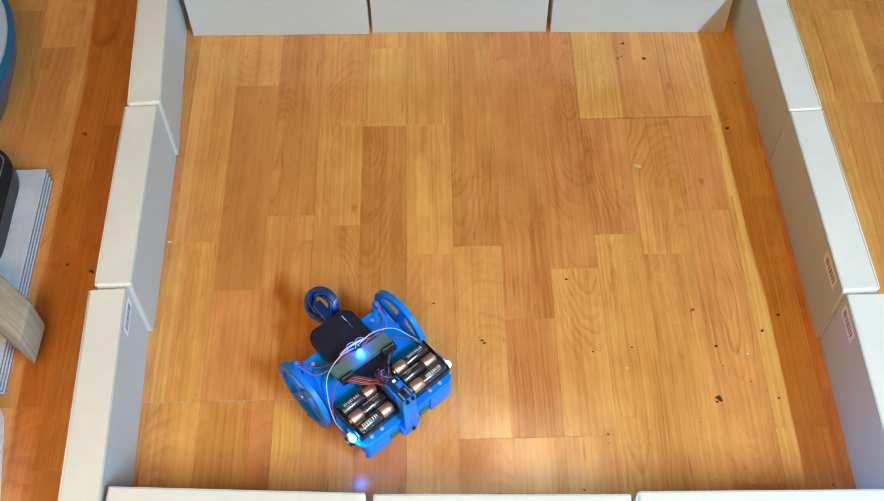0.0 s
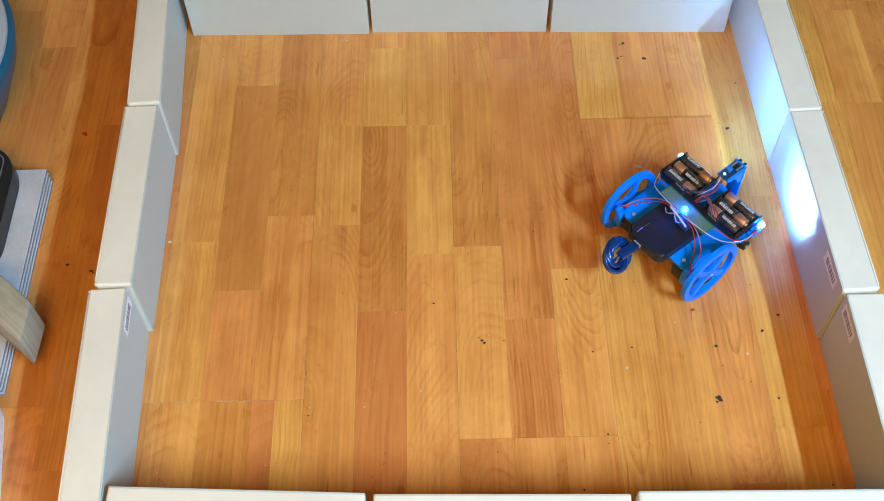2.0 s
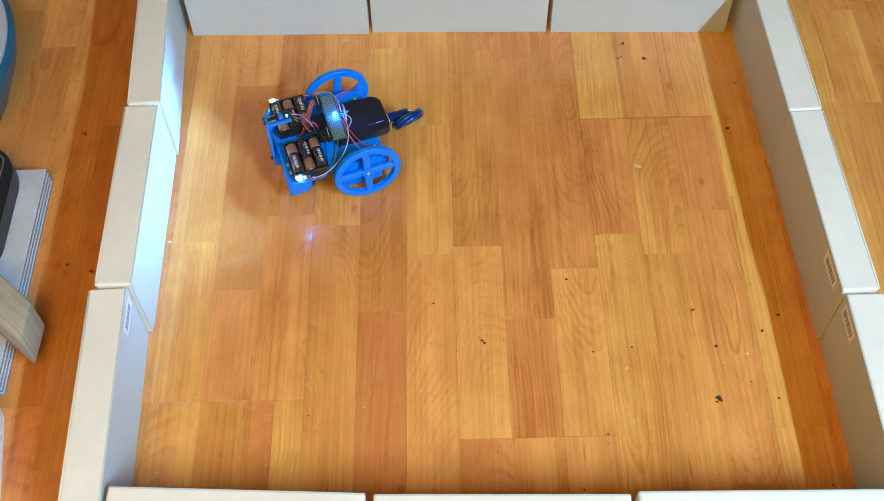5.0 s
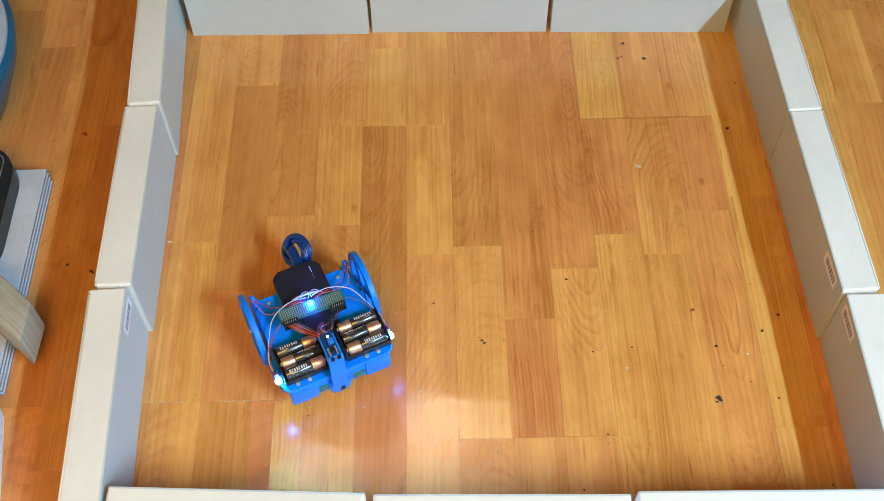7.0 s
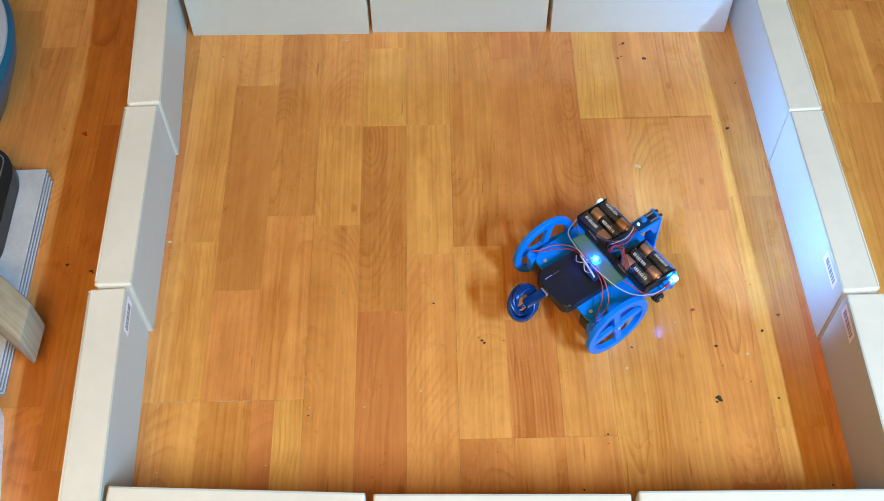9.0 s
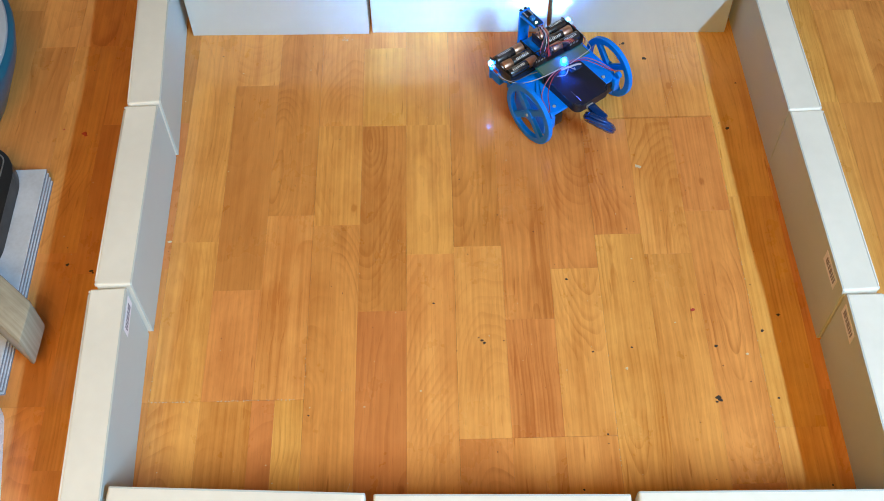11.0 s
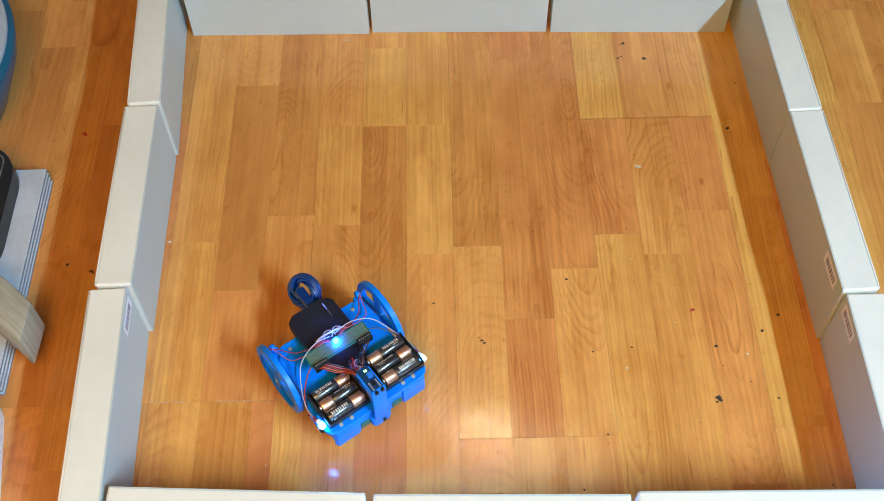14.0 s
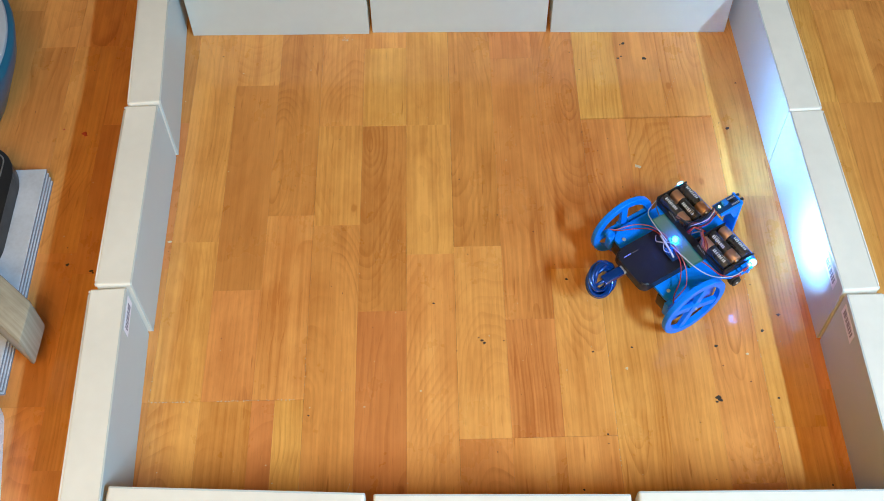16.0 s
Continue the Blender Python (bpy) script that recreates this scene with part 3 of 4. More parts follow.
def make_headlight(bot, s):
    """A small round lamp that shines ahead; its black sleeve and back are added to narrow the beam."""
    x0, y, z = 0.0850, s * 0.0722, 0.0690
    bm = bmesh.new()
    add_cyl(bm, 0.0030, 0.004, (x0 + 0.001, y, z), "X", 18)
    h = part("headlight", smooth(bm), M_WHITEPL, bot, "lit white headlight")

    def pipe(name, r_out, r_in, xa, xb, material, label=""):
        bm = bmesh.new()
        n = 24
        w = xb - xa
        prof = ((r_in, xa), (r_out * 0.86, xa), (r_out, xa + 0.25 * w), (r_out, xa + 0.6 * w), (r_out * 0.9, xa + 0.85 * w), (max(r_in + 0.0001, r_out * 0.76), xb), (r_in, xb))
        rings = [[bm.verts.new((px, y + q * math.cos(2 * math.pi * k / n), z + q * math.sin(2 * math.pi * k / n))) for q, px in prof] for k in range(n)]
        for k in range(n):
            a, b = rings[k], rings[(k + 1) % n]
            for i in range(len(prof)):
                j = (i + 1) % len(prof)
                bm.faces.new((a[i], a[j], b[j], b[i]))
        bmesh.ops.recalc_face_normals(bm, faces=bm.faces)
        part(name, smooth(bm), material, h, label)

    # dome drawn wider than the lamp, standing in for part of its glare
    pipe("lamp_dome", 0.0042, 0.0026, x0 + 0.0045, x0 + 0.0105, M_DOME, "glowing dome")
    pipe("beam_collar", 0.0025, 0.0021, x0 + 0.003, x0 + 0.0087, M_BLACK)
    bm = bmesh.new()
    add_cyl(bm, 0.0018, 0.0006, (x0 + 0.0079, y, z), "X", 16)
    part("lamp_chip", bm, M_LAMP, h)
    bm = bmesh.new()
    add_cyl(bm, 0.0024, 0.0004, (x0 + 0.0045, y, z), "X", 16)
    part("lamp_back", bm, M_BLACK, h)
    # aimed a little upwards
    h.matrix_basis = Matrix.Translation((x0, y, z)) @ pose(0, 0, 0, 0, -8, 0) @ Matrix.Translation((-x0, -y, -z))


def make_wheel(bot, s):
    """A printed wheel with four spokes, its axle along y, standing at its hub."""
    bm = bmesh.new()
    n, half = 72, 0.0036
    r0, r1 = 0.0381, R_WHEEL
    prof = [(r0, -half), (r0, half), (r1 - 0.0007, half), (r1, half - 0.0007), (r1, -half + 0.0007), (r1 - 0.0007, -half)]
    rings = [[bm.verts.new((r * math.cos(2 * math.pi * k / n), y, r * math.sin(2 * math.pi * k / n))) for r, y in prof] for k in range(n)]
    for k in range(n):
        a, b = rings[k], rings[(k + 1) % n]
        for i in range(len(prof)):
            j = (i + 1) % len(prof)
            bm.faces.new((a[i], a[j], b[j], b[i]))
    for k in range(4):
        turn = pose(0, 0, 0, 0, 90 * k, 0)
        add_box(bm, (0.0330, 0.0058, 0.0098), (0, 0, 0), 0.0006, turn @ Matrix.Translation((0.0225, -s * 0.0006, 0)), 1)
    add_cyl(bm, 0.0085, 0.0075, (0, 0, 0), "Y", 28, bevel=0.0006)
    add_cyl(bm, 0.0045, 0.014, (0, -s * 0.008, 0), "Y", 18)
    bmesh.ops.recalc_face_normals(bm, faces=bm.faces)
    w = part("wheel", smooth(bm, 35), M_BLUE, bot, "blue printed wheel with four spokes")
    bm = bmesh.new()
    add_cyl(bm, 0.0022, 0.0016, (0, s * 0.0046, 0), "Y", 14, bevel=0.0004)
    part("axle_screw", smooth(bm), M_STEEL, w)
    w.matrix_basis = pose(0, s * WHEEL_Y, R_WHEEL, s * CAMBER)
    return w


def make_cell(bot, x, yc, out, turn):
    """An AA cell along y; out: the sign of y towards which its copper end points."""
    z, r = 0.0728, 0.00720
    bm = bmesh.new()
    add_cyl(bm, r, 0.0325, (x, yc - out * 0.0085, z), "Y", 28, bevel=0.0007)
    c = part("battery", smooth(bm), M_CELL, bot, "black and copper AA battery")
    bm = bmesh.new()
    add_cyl(bm, r, 0.0160, (x, yc + out * 0.0158, z), "Y", 28, bevel=0.0009)
    part("copper_end", smooth(bm), M_COPPER, c, "copper-coloured end")
    bm = bmesh.new()
    add_cyl(bm, 0.0027, 0.0018, (x, yc + out * 0.0247, z), "Y", 14, bevel=0.0003)
    part("contact", smooth(bm), M_STEEL, c)
    # printed bars wrapped on the upper side
    for a0, a1, y0, y1 in [(-16, 16, -0.0195 + k * 0.0029, -0.0195 + k * 0.0029 + (0.0013 if k % 3 == 1 else 0.0018)) for k in range(8)] + [(27, 30, -0.018, -0.010)]:
        bm = bmesh.new()
        n = 4
        rows = []
        for i in range(n + 1):
            a = radians(turn + a0 + (a1 - a0) * i / n)
            rows.append([bm.verts.new((x + q * math.sin(a), yc + out * y, z + q * math.cos(a))) for q, y in ((r + 0.00012, y0), (r + 0.00012, y1))])
        for q, w in zip(rows, rows[1:]):
            bm.faces.new((q[0], w[0], w[1], q[1]))
        bmesh.ops.recalc_face_normals(bm, faces=bm.faces)
        part("print_bar", bm, M_INK, c, "pale printed bar")


def wires(bot):
    def wire(mat_, pts, r=0.0008, name="wire"):
        bm = bmesh.new()
        add_tube(bm, pts, r, 6, 6)
        part(name, bm, mat_, bot)

    for s in (1, -1):
        # motor leads
        wire(M_RED, [(-0.030, s * 0.066, 0.0690), (-0.022, s * 0.058, 0.069), (-0.004, s * 0.046, 0.074), (0.007, s * 0.030, 0.084), (0.010, s * 0.014, 0.0885), (0.014, s * 0.006, 0.0885)], 0.00065)
        wire(M_PINK, [(-0.030, s * 0.0645, 0.0690), (-0.020, s * 0.061, 0.067), (0.000, s * 0.054, 0.070), (0.010, s * 0.036, 0.082), (0.0125, s * 0.016, 0.0895), (0.015, s * 0.008, 0.0885)], 0.00065)
        # headlight leads, arching over the plate's side
        wire(M_WHITE, [(0.010, s * 0.004, 0.0900), (0.010, s * 0.026, 0.0930), (0.018, s * 0.050, 0.0860), (0.036, s * 0.064, 0.0720), (0.060, s * 0.0735, 0.0660), (0.080, s * 0.0735, 0.0660), (0.086, s * 0.0722, 0.0690)], 0.00065)
        wire(M_RED if s < 0 else M_GREY, [(0.028, s * 0.040, 0.0865), (0.034, s * 0.052, 0.0830), (0.046, s * 0.066, 0.0700), (0.064, s * 0.0748, 0.0635), (0.080, s * 0.0745, 0.0640), (0.086, s * 0.0726, 0.0672)], 0.0008)
        bm = bmesh.new()
        add_cyl(bm, 0.0014, 0.009, (0.0800, s * 0.0736, 0.0658), "X", 10)
        part("heat_shrink", smooth(bm), M_RED, bot, "red sleeve")
    # ribbon from the right header to the batteries' middle
    for k, m in enumerate((M_RED, M_ORANGE, M_RED, M_PINK, M_GREY)):
        wire(m, [(0.0385, -0.0380 + 0.0027 * k, 0.0900), (0.044, -0.035 + 0.0027 * k, 0.0935), (0.052, -0.026 + 0.003 * k, 0.0870), (0.060, -0.012 + 0.002 * k, 0.0800), (0.068, -0.003 + 0.001 * k, 0.0740)], 0.00065)
    # leads from the left header to the sensor
    rng = random.Random(29)
    for k, m in enumerate((M_BLACK, M_GREY, M_BLACK, M_PINK, M_BLACK)):
        j = [rng.uniform(-0.003, 0.003) for _ in range(6)]
        wire(m, [(0.0385, 0.026 + 0.0027 * k, 0.0870), (0.043, 0.022 + 0.0024 * k, 0.0885 + j[0]), (0.051, 0.011 + 0.0018 * k + j[1], 0.0850 + j[2]), (0.060, 0.003 + 0.0012 * k + j[3], 0.0830 + j[4]), (0.068, -0.005 + 0.0012 * k + j[5], 0.0960), (0.0785, -0.008 + 0.0022 * k, 0.1125)], 0.0006)
    for k, m in enumerate((M_RED, M_WHITE, M_BLACK)):
        wire(m, [(0.052, 0.006 + 0.004 * k, 0.080), (0.056, -0.003 + 0.005 * k, 0.091), (0.066, -0.009 + 0.004 * k, 0.1000 + 0.003 * k), (0.0775, -0.006 + 0.0026 * k, 0.1120)], 0.0006)
    rng = random.Random(11)
    for k in range(7):
        y = rng.uniform(-0.008, 0.012)
        wire(rng.choice((M_BLACK, M_GREY, M_BLACK, M_RED)), [(0.046, y, 0.079), (0.052, y + rng.uniform(-0.008, 0.008), 0.083 + rng.uniform(0, 0.008)), (0.062, y + rng.uniform(-0.006, 0.006), 0.080), (0.074, rng.uniform(-0.006, 0.010), 0.066)], 0.0009)
    wire(M_WHITE, [(0.004, -0.020, 0.0850), (0.0045, -0.012, 0.0885), (0.006, 0.002, 0.0905), (0.008, 0.013, 0.0900)], 0.0014, "sleeve")
    wire(M_WHITE, [(0.012, 0.003, 0.0895), (0.004, 0.001, 0.0910), (0.000, -0.006, 0.0860), (0.006, -0.010, 0.0815)], 0.0006)
    wire(M_WHITE, [(0.012, -0.002, 0.0900), (0.003, 0.005, 0.0890), (0.001, 0.012, 0.0850), (0.008, 0.020, 0.0820)], 0.0006)


robot, wheels = make_robot()

# ------------------------------------------------------------------ floor strips
STRIP = 0.1925 / 3
X_SEAM = -0.1761
bm = bmesh.new()
add_box(bm, (3.8, 4.0, 0.05), (0.3, 0.6, -0.0295))
floor = tagged(finish("floor", bm, M_GAP), kind="structure")
# joints across the boards and the tone of the pieces between them, from far to near, by column
JOINTS = {
    -7: ((1.218, 0.97, 0.62), "mdmd"),
    -10: ((1.25, 0.90, 0.55), "mdmm"),
    -9: ((1.16, 0.80, 0.52), "mmmd"),
    -8: ((1.30, 1.02, 0.60), "mdmm"),
    -6: ((1.218, 0.83, 0.60), "mmdm"),
    -5: ((1.057, 0.796, 0.515), "mdmd"),
    -4: ((1.057, 0.80, 0.602), "mdmm"),
    -3: ((1.30, 0.843, 0.602), "lmll"),
    -2: ((1.128, 0.764, 0.602), "ldml"),
    -1: ((1.25, 0.884, 0.602), "mmll"),
    0: ((1.25, 1.045, 0.866), "mllm"),
    1: ((1.20, 1.043, 0.727), "llmd"),
    2: ((1.30, 1.043, 0.815), "llll"),
    3: ((1.30, 0.826, 0.544), "mmlm"),
    4: ((1.173, 0.71, 0.544), "mmml"),
    5: ((1.25, 0.787, 0.544), "mmll"),
    6: ((1.25, 1.048, 0.841), "llml"),
    7: ((1.25, 1.048, 0.807), "mmlm"),
    8: ((1.048, 0.877, 0.479), "lmmd"),
    9: ((1.40, 0.90, 0.55), "llll"),
    10: ((1.2, 0.95, 0.6), "mmml"),
    11: ((1.32, 1.07, 0.7), "lllm"),
    12: ((1.262, 1.067, 0.66), "lldm"),
    13: ((1.28, 1.0, 0.72), "mmml"),
}


def floor_strips():
    rng = random.Random(4)
    meshes = {}
    for c in range(-23, 38):
        x0, x1 = X_SEAM + c * STRIP, X_SEAM + (c + 1) * STRIP
        if x1 < -1.58 or x0 > 2.19:
            continue
        if c in JOINTS:
            cuts, tones = JOINTS[c]
            cuts = [2.55, 1.9 + 0.1 * (c % 3)] + list(cuts) + [0.1 - 0.07 * (c % 4), -0.5, -1.38]
            tones = "m" + tones + "lml"
            if len(tones) < len(cuts) - 1:
                tones += "m"
        else:
            cuts = [2.55, 2.0 + 0.2 * rng.random(), 1.4 + 0.2 * rng.random(), 0.7 + 0.2 * rng.random(), 0.1, -0.6, -1.38]
            tones = "".join(rng.choice("llmmd") for _ in range(6))
        for (y1, y0), tone in zip(zip(cuts, cuts[1:]), tones):
            if c == -1 and y1 == 0.602:
                # a narrow dark piece beside a lighter one
                strip_piece(x0, x0 + 0.0285, y0, y1, "d")
                strip_piece(x0 + 0.0285, x1, y0, y1, "l")
            else:
                strip_piece(x0, x1, y0, y1, tone, 1 if c % 3 == 0 else 0)


OPEN_ENDS = {1.048: 0.0015, 0.602: 0.00022, 0.544: 0.00018}


def strip_piece(x0, x1, y0, y1, tone, seam=0):
    bm = bmesh.new()
    b = 0.00012
    x0 += 0.00016 if seam else 0.00004
    x1 -= 0.00004
    y1 -= OPEN_ENDS.get(y1, 0.00005)
    y0 += OPEN_ENDS.get(y0, 0.00005)
    hx, hy = (x1 - x0) / 2, (y1 - y0) / 2
    low = [bm.verts.new((x, y, -0.0045)) for x, y in ((-hx, -hy), (hx, -hy), (hx, hy), (-hx, hy))]
    mid = [bm.verts.new((x, y, -b * 0.6)) for x, y in ((-hx, -hy), (hx, -hy), (hx, hy), (-hx, hy))]
    top = [bm.verts.new((x, y, 0)) for x, y in ((-hx + b, -hy + b), (hx - b, -hy + b), (hx - b, hy - b), (-hx + b, hy - b))]
    bm.faces.new(top)
    for a, c in ((low, mid), (mid, top)):
        for i in range(4):
            bm.faces.new((a[i], a[(i + 1) % 4], c[(i + 1) % 4], c[i]))
    ob = part("plank", bm, WOOD[tone], floor)
    ob.location = ((x0 + x1) / 2, (y0 + y1) / 2, 0)


floor_strips()


# ------------------------------------------------------------------ crumbs and marks on the floor
def fleck(bm, x, y, size, rng, flat=0.0004):
    n = 9
    ring = []
    for k in range(n):
        a = 2 * math.pi * k / n
        q = size * rng.uniform(0.55, 1.15)
        ring.append((x + q * math.cos(a), y + 0.8 * q * math.sin(a)))
    low = [bm.verts.new((px, py, 0.0002)) for px, py in ring]
    high = [bm.verts.new((x + (px - x) * 0.8, y + (py - y) * 0.8, 0.0002 + flat)) for px, py in ring]
    for k in range(n):
        bm.faces.new((low[k], low[(k + 1) % n], high[(k + 1) % n], high[k]))
    bm.faces.new(high)


def crumbs(name, spots, material, label, seed, scatter=0):
    rng = random.Random(seed)
    bm = bmesh.new()
    for x, y, size in spots:
        fleck(bm, x, y, size, rng)
    for _ in range(scatter):
        fleck(bm, rng.uniform(-0.64, 0.46), rng.uniform(0.46, 1.22), rng.choice((0.0005, 0.0007, 0.0011)), rng)
    return tagged(finish(name, bm, material), label, "dirt", kind="stuff")


crumbs("dark_specks", [(0.288, 1.199, 0.0035), (0.283, 1.196, 0.0018), (0.316, 1.166, 0.0038), (0.277, 1.168, 0.0026), (0.282, 1.172, 0.002), (0.3385, 0.592, 0.0042), (0.341, 0.588, 0.0035), (0.336, 0.586, 0.002),
                       (0.045, 0.684, 0.0016), (0.049, 0.680, 0.0022), (0.052, 0.676, 0.0024), (0.347, 0.664, 0.003), (0.352, 0.636, 0.0012), (-0.012, 0.737, 0.0018), (0.435, 0.708, 0.003), (0.41, 0.685, 0.0026), (0.448, 1.112, 0.002), (0.421, 1.024, 0.004),
                       (0.413, 0.589, 0.002), (0.455, 0.475, 0.0018), (-0.506, 0.811, 0.003), (-0.472, 0.800, 0.003), (-0.469, 0.797, 0.002), (0.197, 0.546, 0.002), (0.19, 0.468, 0.0018), (0.162, 0.476, 0.0015), (-0.169, 0.58, 0.0014),
                       (0.165, 0.77, 0.0026), (0.24, 0.665, 0.0018), (0.19, 0.66, 0.002), (-0.33, 1.19, 0.0015), (0.52, 1.01, 0.0015), (0.56, 1.03, 0.002)],
       M_DIRT, "small dark specks and scuffs on the floor", 21, 70)
crumbs("pale_specks", [(0.281, 0.958, 0.0042), (0.285, 0.956, 0.003), (-0.372, 0.845, 0.003), (0.385, 0.652, 0.0022), (0.23, 0.635, 0.0028), (0.255, 0.80, 0.0016), (0.30, 0.70, 0.0016), (-0.14, 1.218, 0.002), (-0.10, 0.59, 0.0016), (-0.03, 0.61, 0.0016)],
       M_CHIP, "pale chips and dust on the floor", 22, 60)
crumbs("red_specks", [(0.325, 0.718, 0.0036), (-0.521, 1.042, 0.005), (-0.518, 1.038, 0.003), (-0.552, 1.05, 0.002)], M_REDSPOT, "dark red scraps on the floor", 23)


def joint_dust():
    """Pale dust packed into the open joints between the boards."""
    rng = random.Random(31)
    spots = []
    for x0, x1, n in ((-0.366, -0.315, 34), (-0.285, -0.235, 30), (-0.235, -0.18, 12)):
        spots += [(rng.uniform(x0, x1), 0.602 + rng.gauss(0, 0.0003), rng.choice((0.0004, 0.0007, 0.0010))) for _ in range(n)]
    for c, y0, y1, n in ((9, 0.50, 0.98, 70), (6, 0.50, 0.72, 34), (0, 0.60, 0.66, 10), (-3, 0.60, 0.64, 8), (3, 0.96, 1.04, 12)):
        spots += [(X_SEAM + c * STRIP + rng.gauss(0, 0.0002), rng.uniform(y0, y1), rng.choice((0.0003, 0.0005, 0.0007))) for _ in range(n)]
    # a long scratch and some scuffs
    spots += [(0.336 + 0.034 * k / 16, 1.070 + 0.085 * k / 16, 0.0004) for k in range(17)]
    spots += [(-0.142 + rng.gauss(0, 0.003), 1.222 + rng.gauss(0, 0.003), 0.0007) for _ in range(12)]
    spots += [(-0.118 + 0.0004 * k, 0.482 + 0.0012 * k, 0.0004) for k in range(8)]
    crumbs("joint_dust", spots, M_DUST, "pale dust in the joints of the boards", 33)


joint_dust()

# ------------------------------------------------------------------ the robot's drive
# seconds, x, y of the axle's middle, heading in degrees (unwrapped)
DRIVE = [
    (0.00, -0.1108, 0.6335, -49.9),
    (0.10, -0.0931, 0.6069, -47.4),
    (0.20, -0.0697, 0.5903, -47.4),
    (0.30, -0.0699, 0.5858, -25.0),
    (0.40, -0.0671, 0.5842, -3.9),
    (0.50, -0.0688, 0.5867, 19.1),
    (1.00, 0.0542, 0.6458, 29.2),
    (1.50, 0.1786, 0.7213, 32.8),
    (2.00, 0.2970, 0.8046, 37.0),
    (2.10, 0.3182, 0.8238, 38.9),
    (2.20, 0.3294, 0.8294, 54.5),
    (2.30, 0.3290, 0.8318, 75.2),
    (2.40, 0.3287, 0.8219, 84.3),
    (2.50, 0.3285, 0.8181, 107.2),
    (3.00, 0.2727, 0.9301, 121.9),
    (3.50, 0.1929, 1.0590, 125.1),
    (3.60, 0.1794, 1.0751, 129.6),
    (3.70, 0.1794, 1.0792, 153.2),
    (3.80, 0.1740, 1.0810, 173.7),
    (3.90, 0.1714, 1.0778, 192.7),
    (4.00, 0.1469, 1.0715, 192.3),
    (4.20, 0.0915, 1.0562, 195.4),
    (4.60, -0.0150, 1.0250, 196.5),
    (5.00, -0.1230, 0.9930, 198.5),
    (5.40, -0.2300, 0.9595, 201.0),
    (5.50, -0.2470, 0.9550, 205.0),
    (5.70, -0.2475, 0.9550, 238.0),
    (5.90, -0.2470, 0.9540, 272.0),
    (6.05, -0.2465, 0.9500, 280.0),
    (6.30, -0.2370, 0.8988, 282.1),
    (6.50, -0.2216, 0.8450, 287.2),
    (7.00, -0.1679, 0.7059, 293.8),
    (7.50, -0.1036, 0.5738, 303.4),
    (7.60, -0.0951, 0.5742, 323.4),
    (7.70, -0.1000, 0.5740, 344.5),
    (7.80, -0.0985, 0.5707, 367.6),
    (7.90, -0.0880, 0.5763, 383.9),
    (8.00, -0.0691, 0.5867, 385.9),
    (8.50, 0.0548, 0.6558, 390.9),
    (9.00, 0.1741, 0.7326, 393.7),
    (9.20, 0.2215, 0.7654, 395.2),
    (9.50, 0.2925, 0.8150, 397.0),
    (9.60, 0.3150, 0.8340, 399.5),
    (9.70, 0.3250, 0.8410, 414.5),
    (9.80, 0.3255, 0.8410, 434.0),
    (9.90, 0.3250, 0.8360, 448.0),
    (10.00, 0.3245, 0.8300, 467.0),
    (10.50, 0.2680, 0.9400, 481.5),
    (11.00, 0.1900, 1.0630, 485.5),
    (11.10, 0.1770, 1.0765, 491.0),
    (11.20, 0.1755, 1.0790, 520.0),
    (11.30, 0.1720, 1.0780, 550.0),
    (11.40, 0.1600, 1.0735, 558.0),
    (11.50, 0.1349, 1.0650, 559.1),
    (12.00, -0.0043, 1.0028, 566.0),
    (12.50, -0.1286, 0.9316, 571.5),
    (12.80, -0.1989, 0.8787, 576.3),
    (13.00, -0.2300, 0.8535, 590.2),
    (13.10, -0.2320, 0.8520, 611.0),
    (13.20, -0.2312, 0.8491, 633.4),
    (13.30, -0.2334, 0.8399, 651.7),
    (13.50, -0.2112, 0.7883, 655.1),
    (14.00, -0.1387, 0.6510, 665.9),
    (14.10, -0.1195, 0.6217, 666.2),
    (14.20, -0.1013, 0.5957, 667.0),
    (14.30, -0.0895, 0.5825, 676.9),
    (14.40, -0.0814, 0.5851, 694.8),
    (14.50, -0.0880, 0.5831, 718.4),
    (15.00, 0.0239, 0.6220, 739.5),
    (15.50, 0.1526, 0.6837, 745.4),
    (16.00, 0.2767, 0.7602, 750.6),
]


def drive_at(t):
    rows = DRIVE
    i = max(k for k in range(len(rows)) if rows[k][0] <= t + 1e-9)
    if i == len(rows) - 1:
        return rows[-1][1:]
    h = rows[i + 1][0] - rows[i][0]
    u = (t - rows[i][0]) / h

    def slope(j, c):
        # limited slopes: no overshoot at the pivots
        if j in (0, len(rows) - 1):
            k = 0 if j == 0 else j - 1
            return (rows[k + 1][c] - rows[k][c]) / (rows[k + 1][0] - rows[k][0])
        a = (rows[j][c] - rows[j - 1][c]) / (rows[j][0] - rows[j - 1][0])
        b = (rows[j + 1][c] - rows[j][c]) / (rows[j + 1][0] - rows[j][0])
        return 0 if a * b <= 0 else 2 * a * b / (a + b)

    out = []
    for c in (1, 2, 3):
        p, q, m0, m1 = rows[i][c], rows[i + 1][c], slope(i, c) * h, slope(i + 1, c) * h
        out.append((2 * u ** 3 - 3 * u * u + 1) * p + (u ** 3 - 2 * u * u + u) * m0 + (3 * u * u - 2 * u ** 3) * q + (u ** 3 - u * u) * m1)
    return tuple(out)


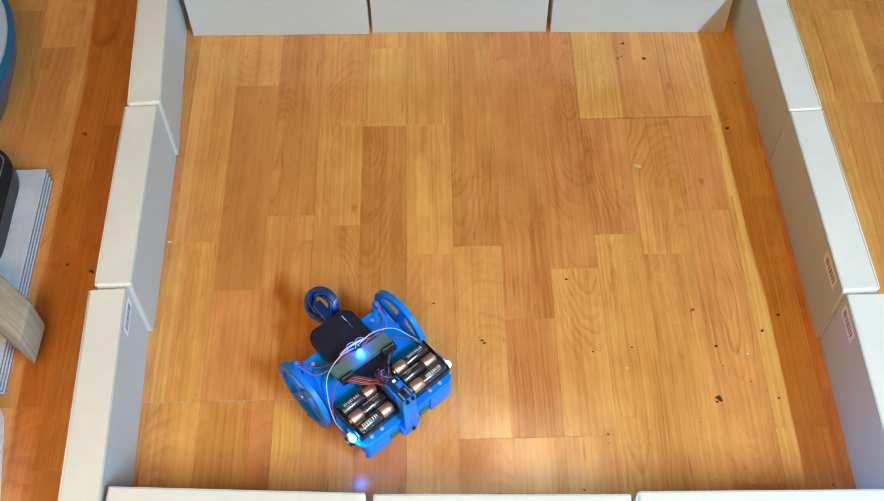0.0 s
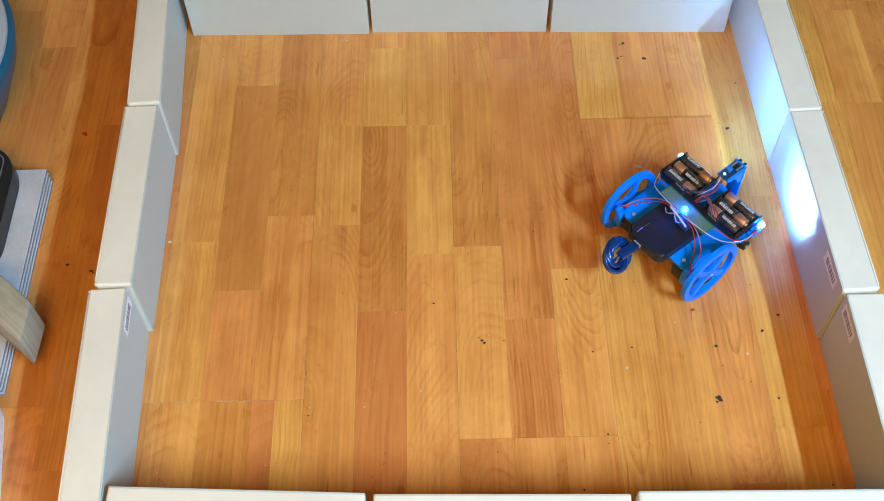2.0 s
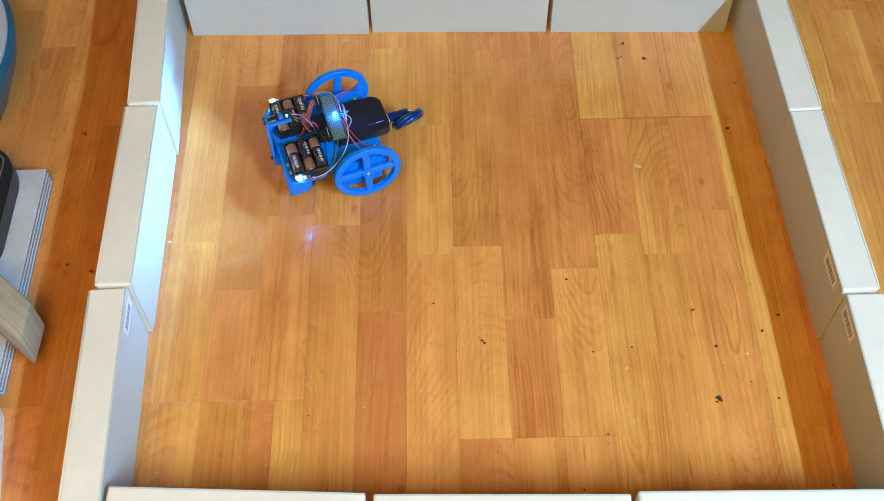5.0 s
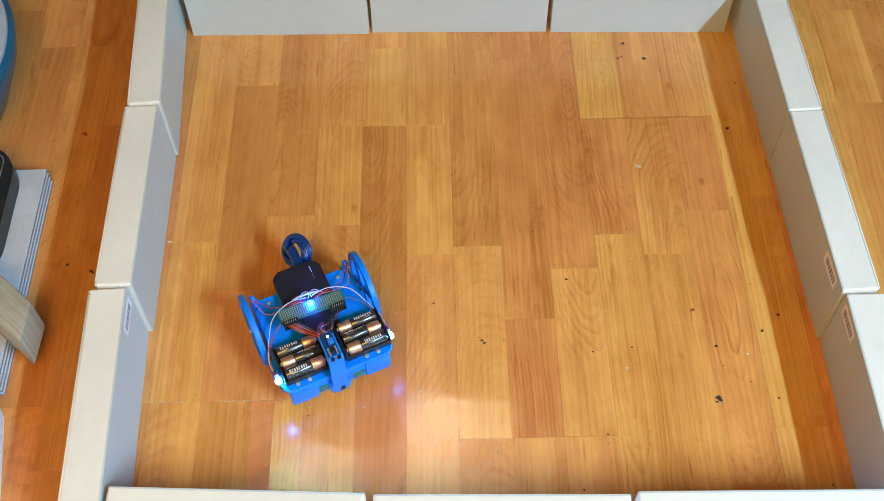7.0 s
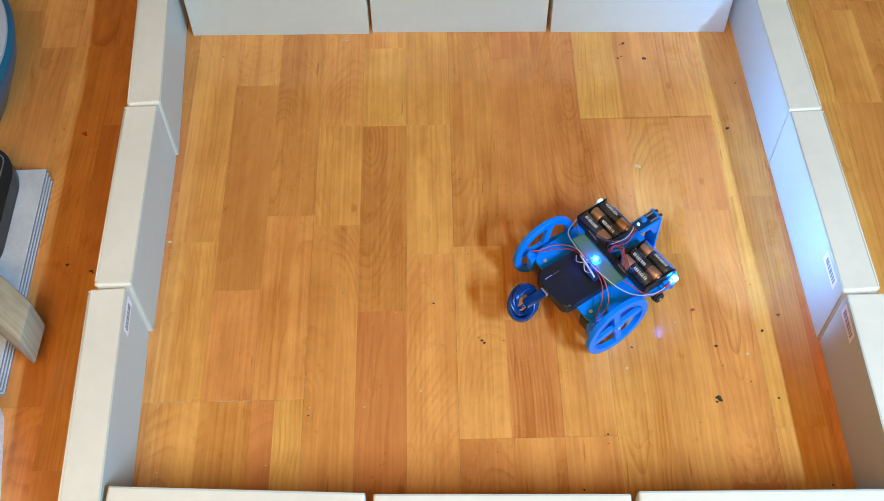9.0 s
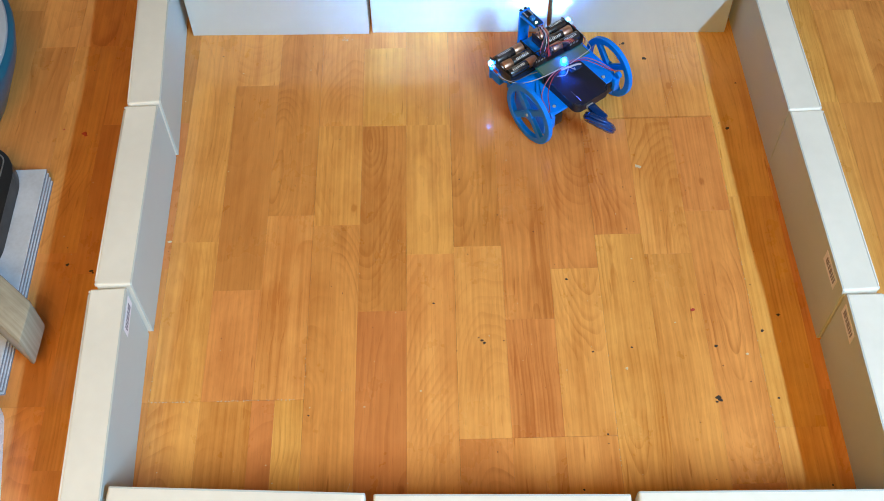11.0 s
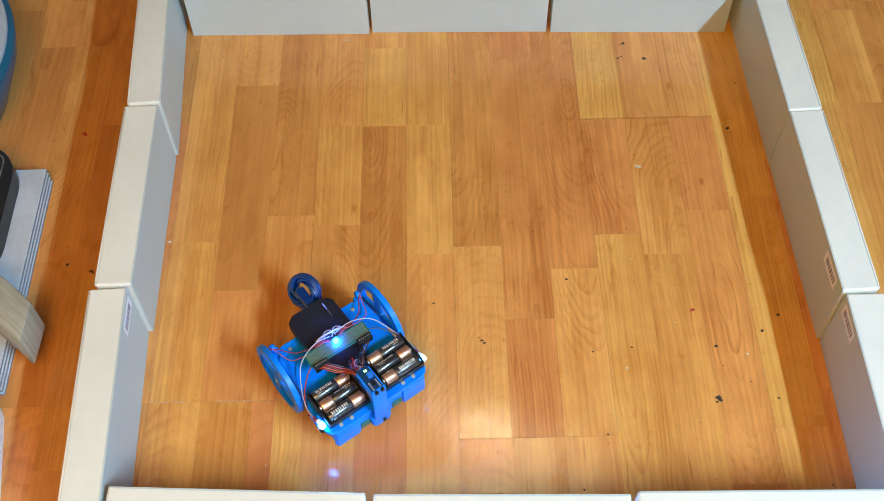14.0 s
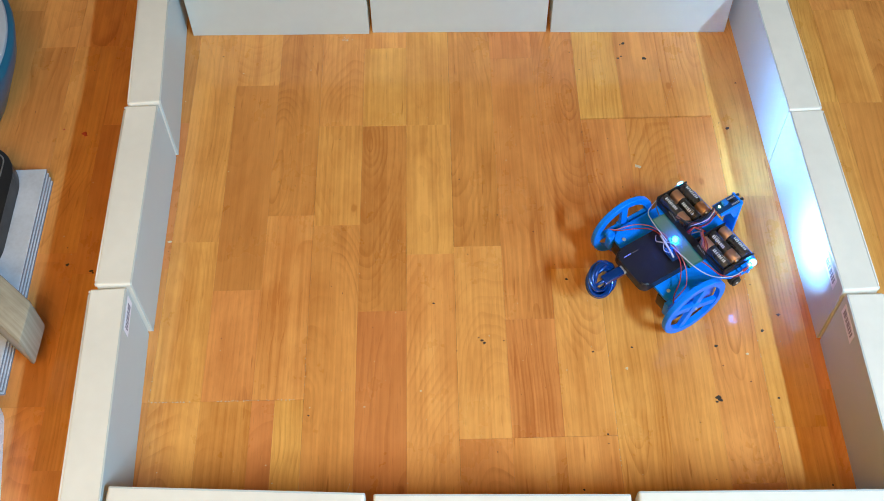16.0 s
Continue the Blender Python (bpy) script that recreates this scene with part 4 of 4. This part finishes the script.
def motions():
    steps = [round(0.1 * k, 1) for k in range(161)]
    path = [drive_at(t) for t in steps]
    walk(robot, [(t, pose(x, y, 0, 0, 0, a)) for t, (x, y, a) in zip(steps, path)])
    for w, s in zip(wheels, (1, -1)):
        spin, rows = 12.0 if s > 0 else 30.0, []
        for i, t in enumerate(steps):
            if i:
                (x0, y0, a0), (x1, y1, a1) = path[i - 1], path[i]
                mid = radians((a0 + a1) / 2)
                ahead = (x1 - x0) * math.cos(mid) + (y1 - y0) * math.sin(mid)
                spin += math.degrees((ahead - s * WHEEL_Y * radians(a1 - a0)) / R_WHEEL)
            rows.append((t, pose(0, s * WHEEL_Y, R_WHEEL, s * CAMBER) @ pose(0, 0, 0, 0, spin, 0)))
        walk(w, rows)


motions()
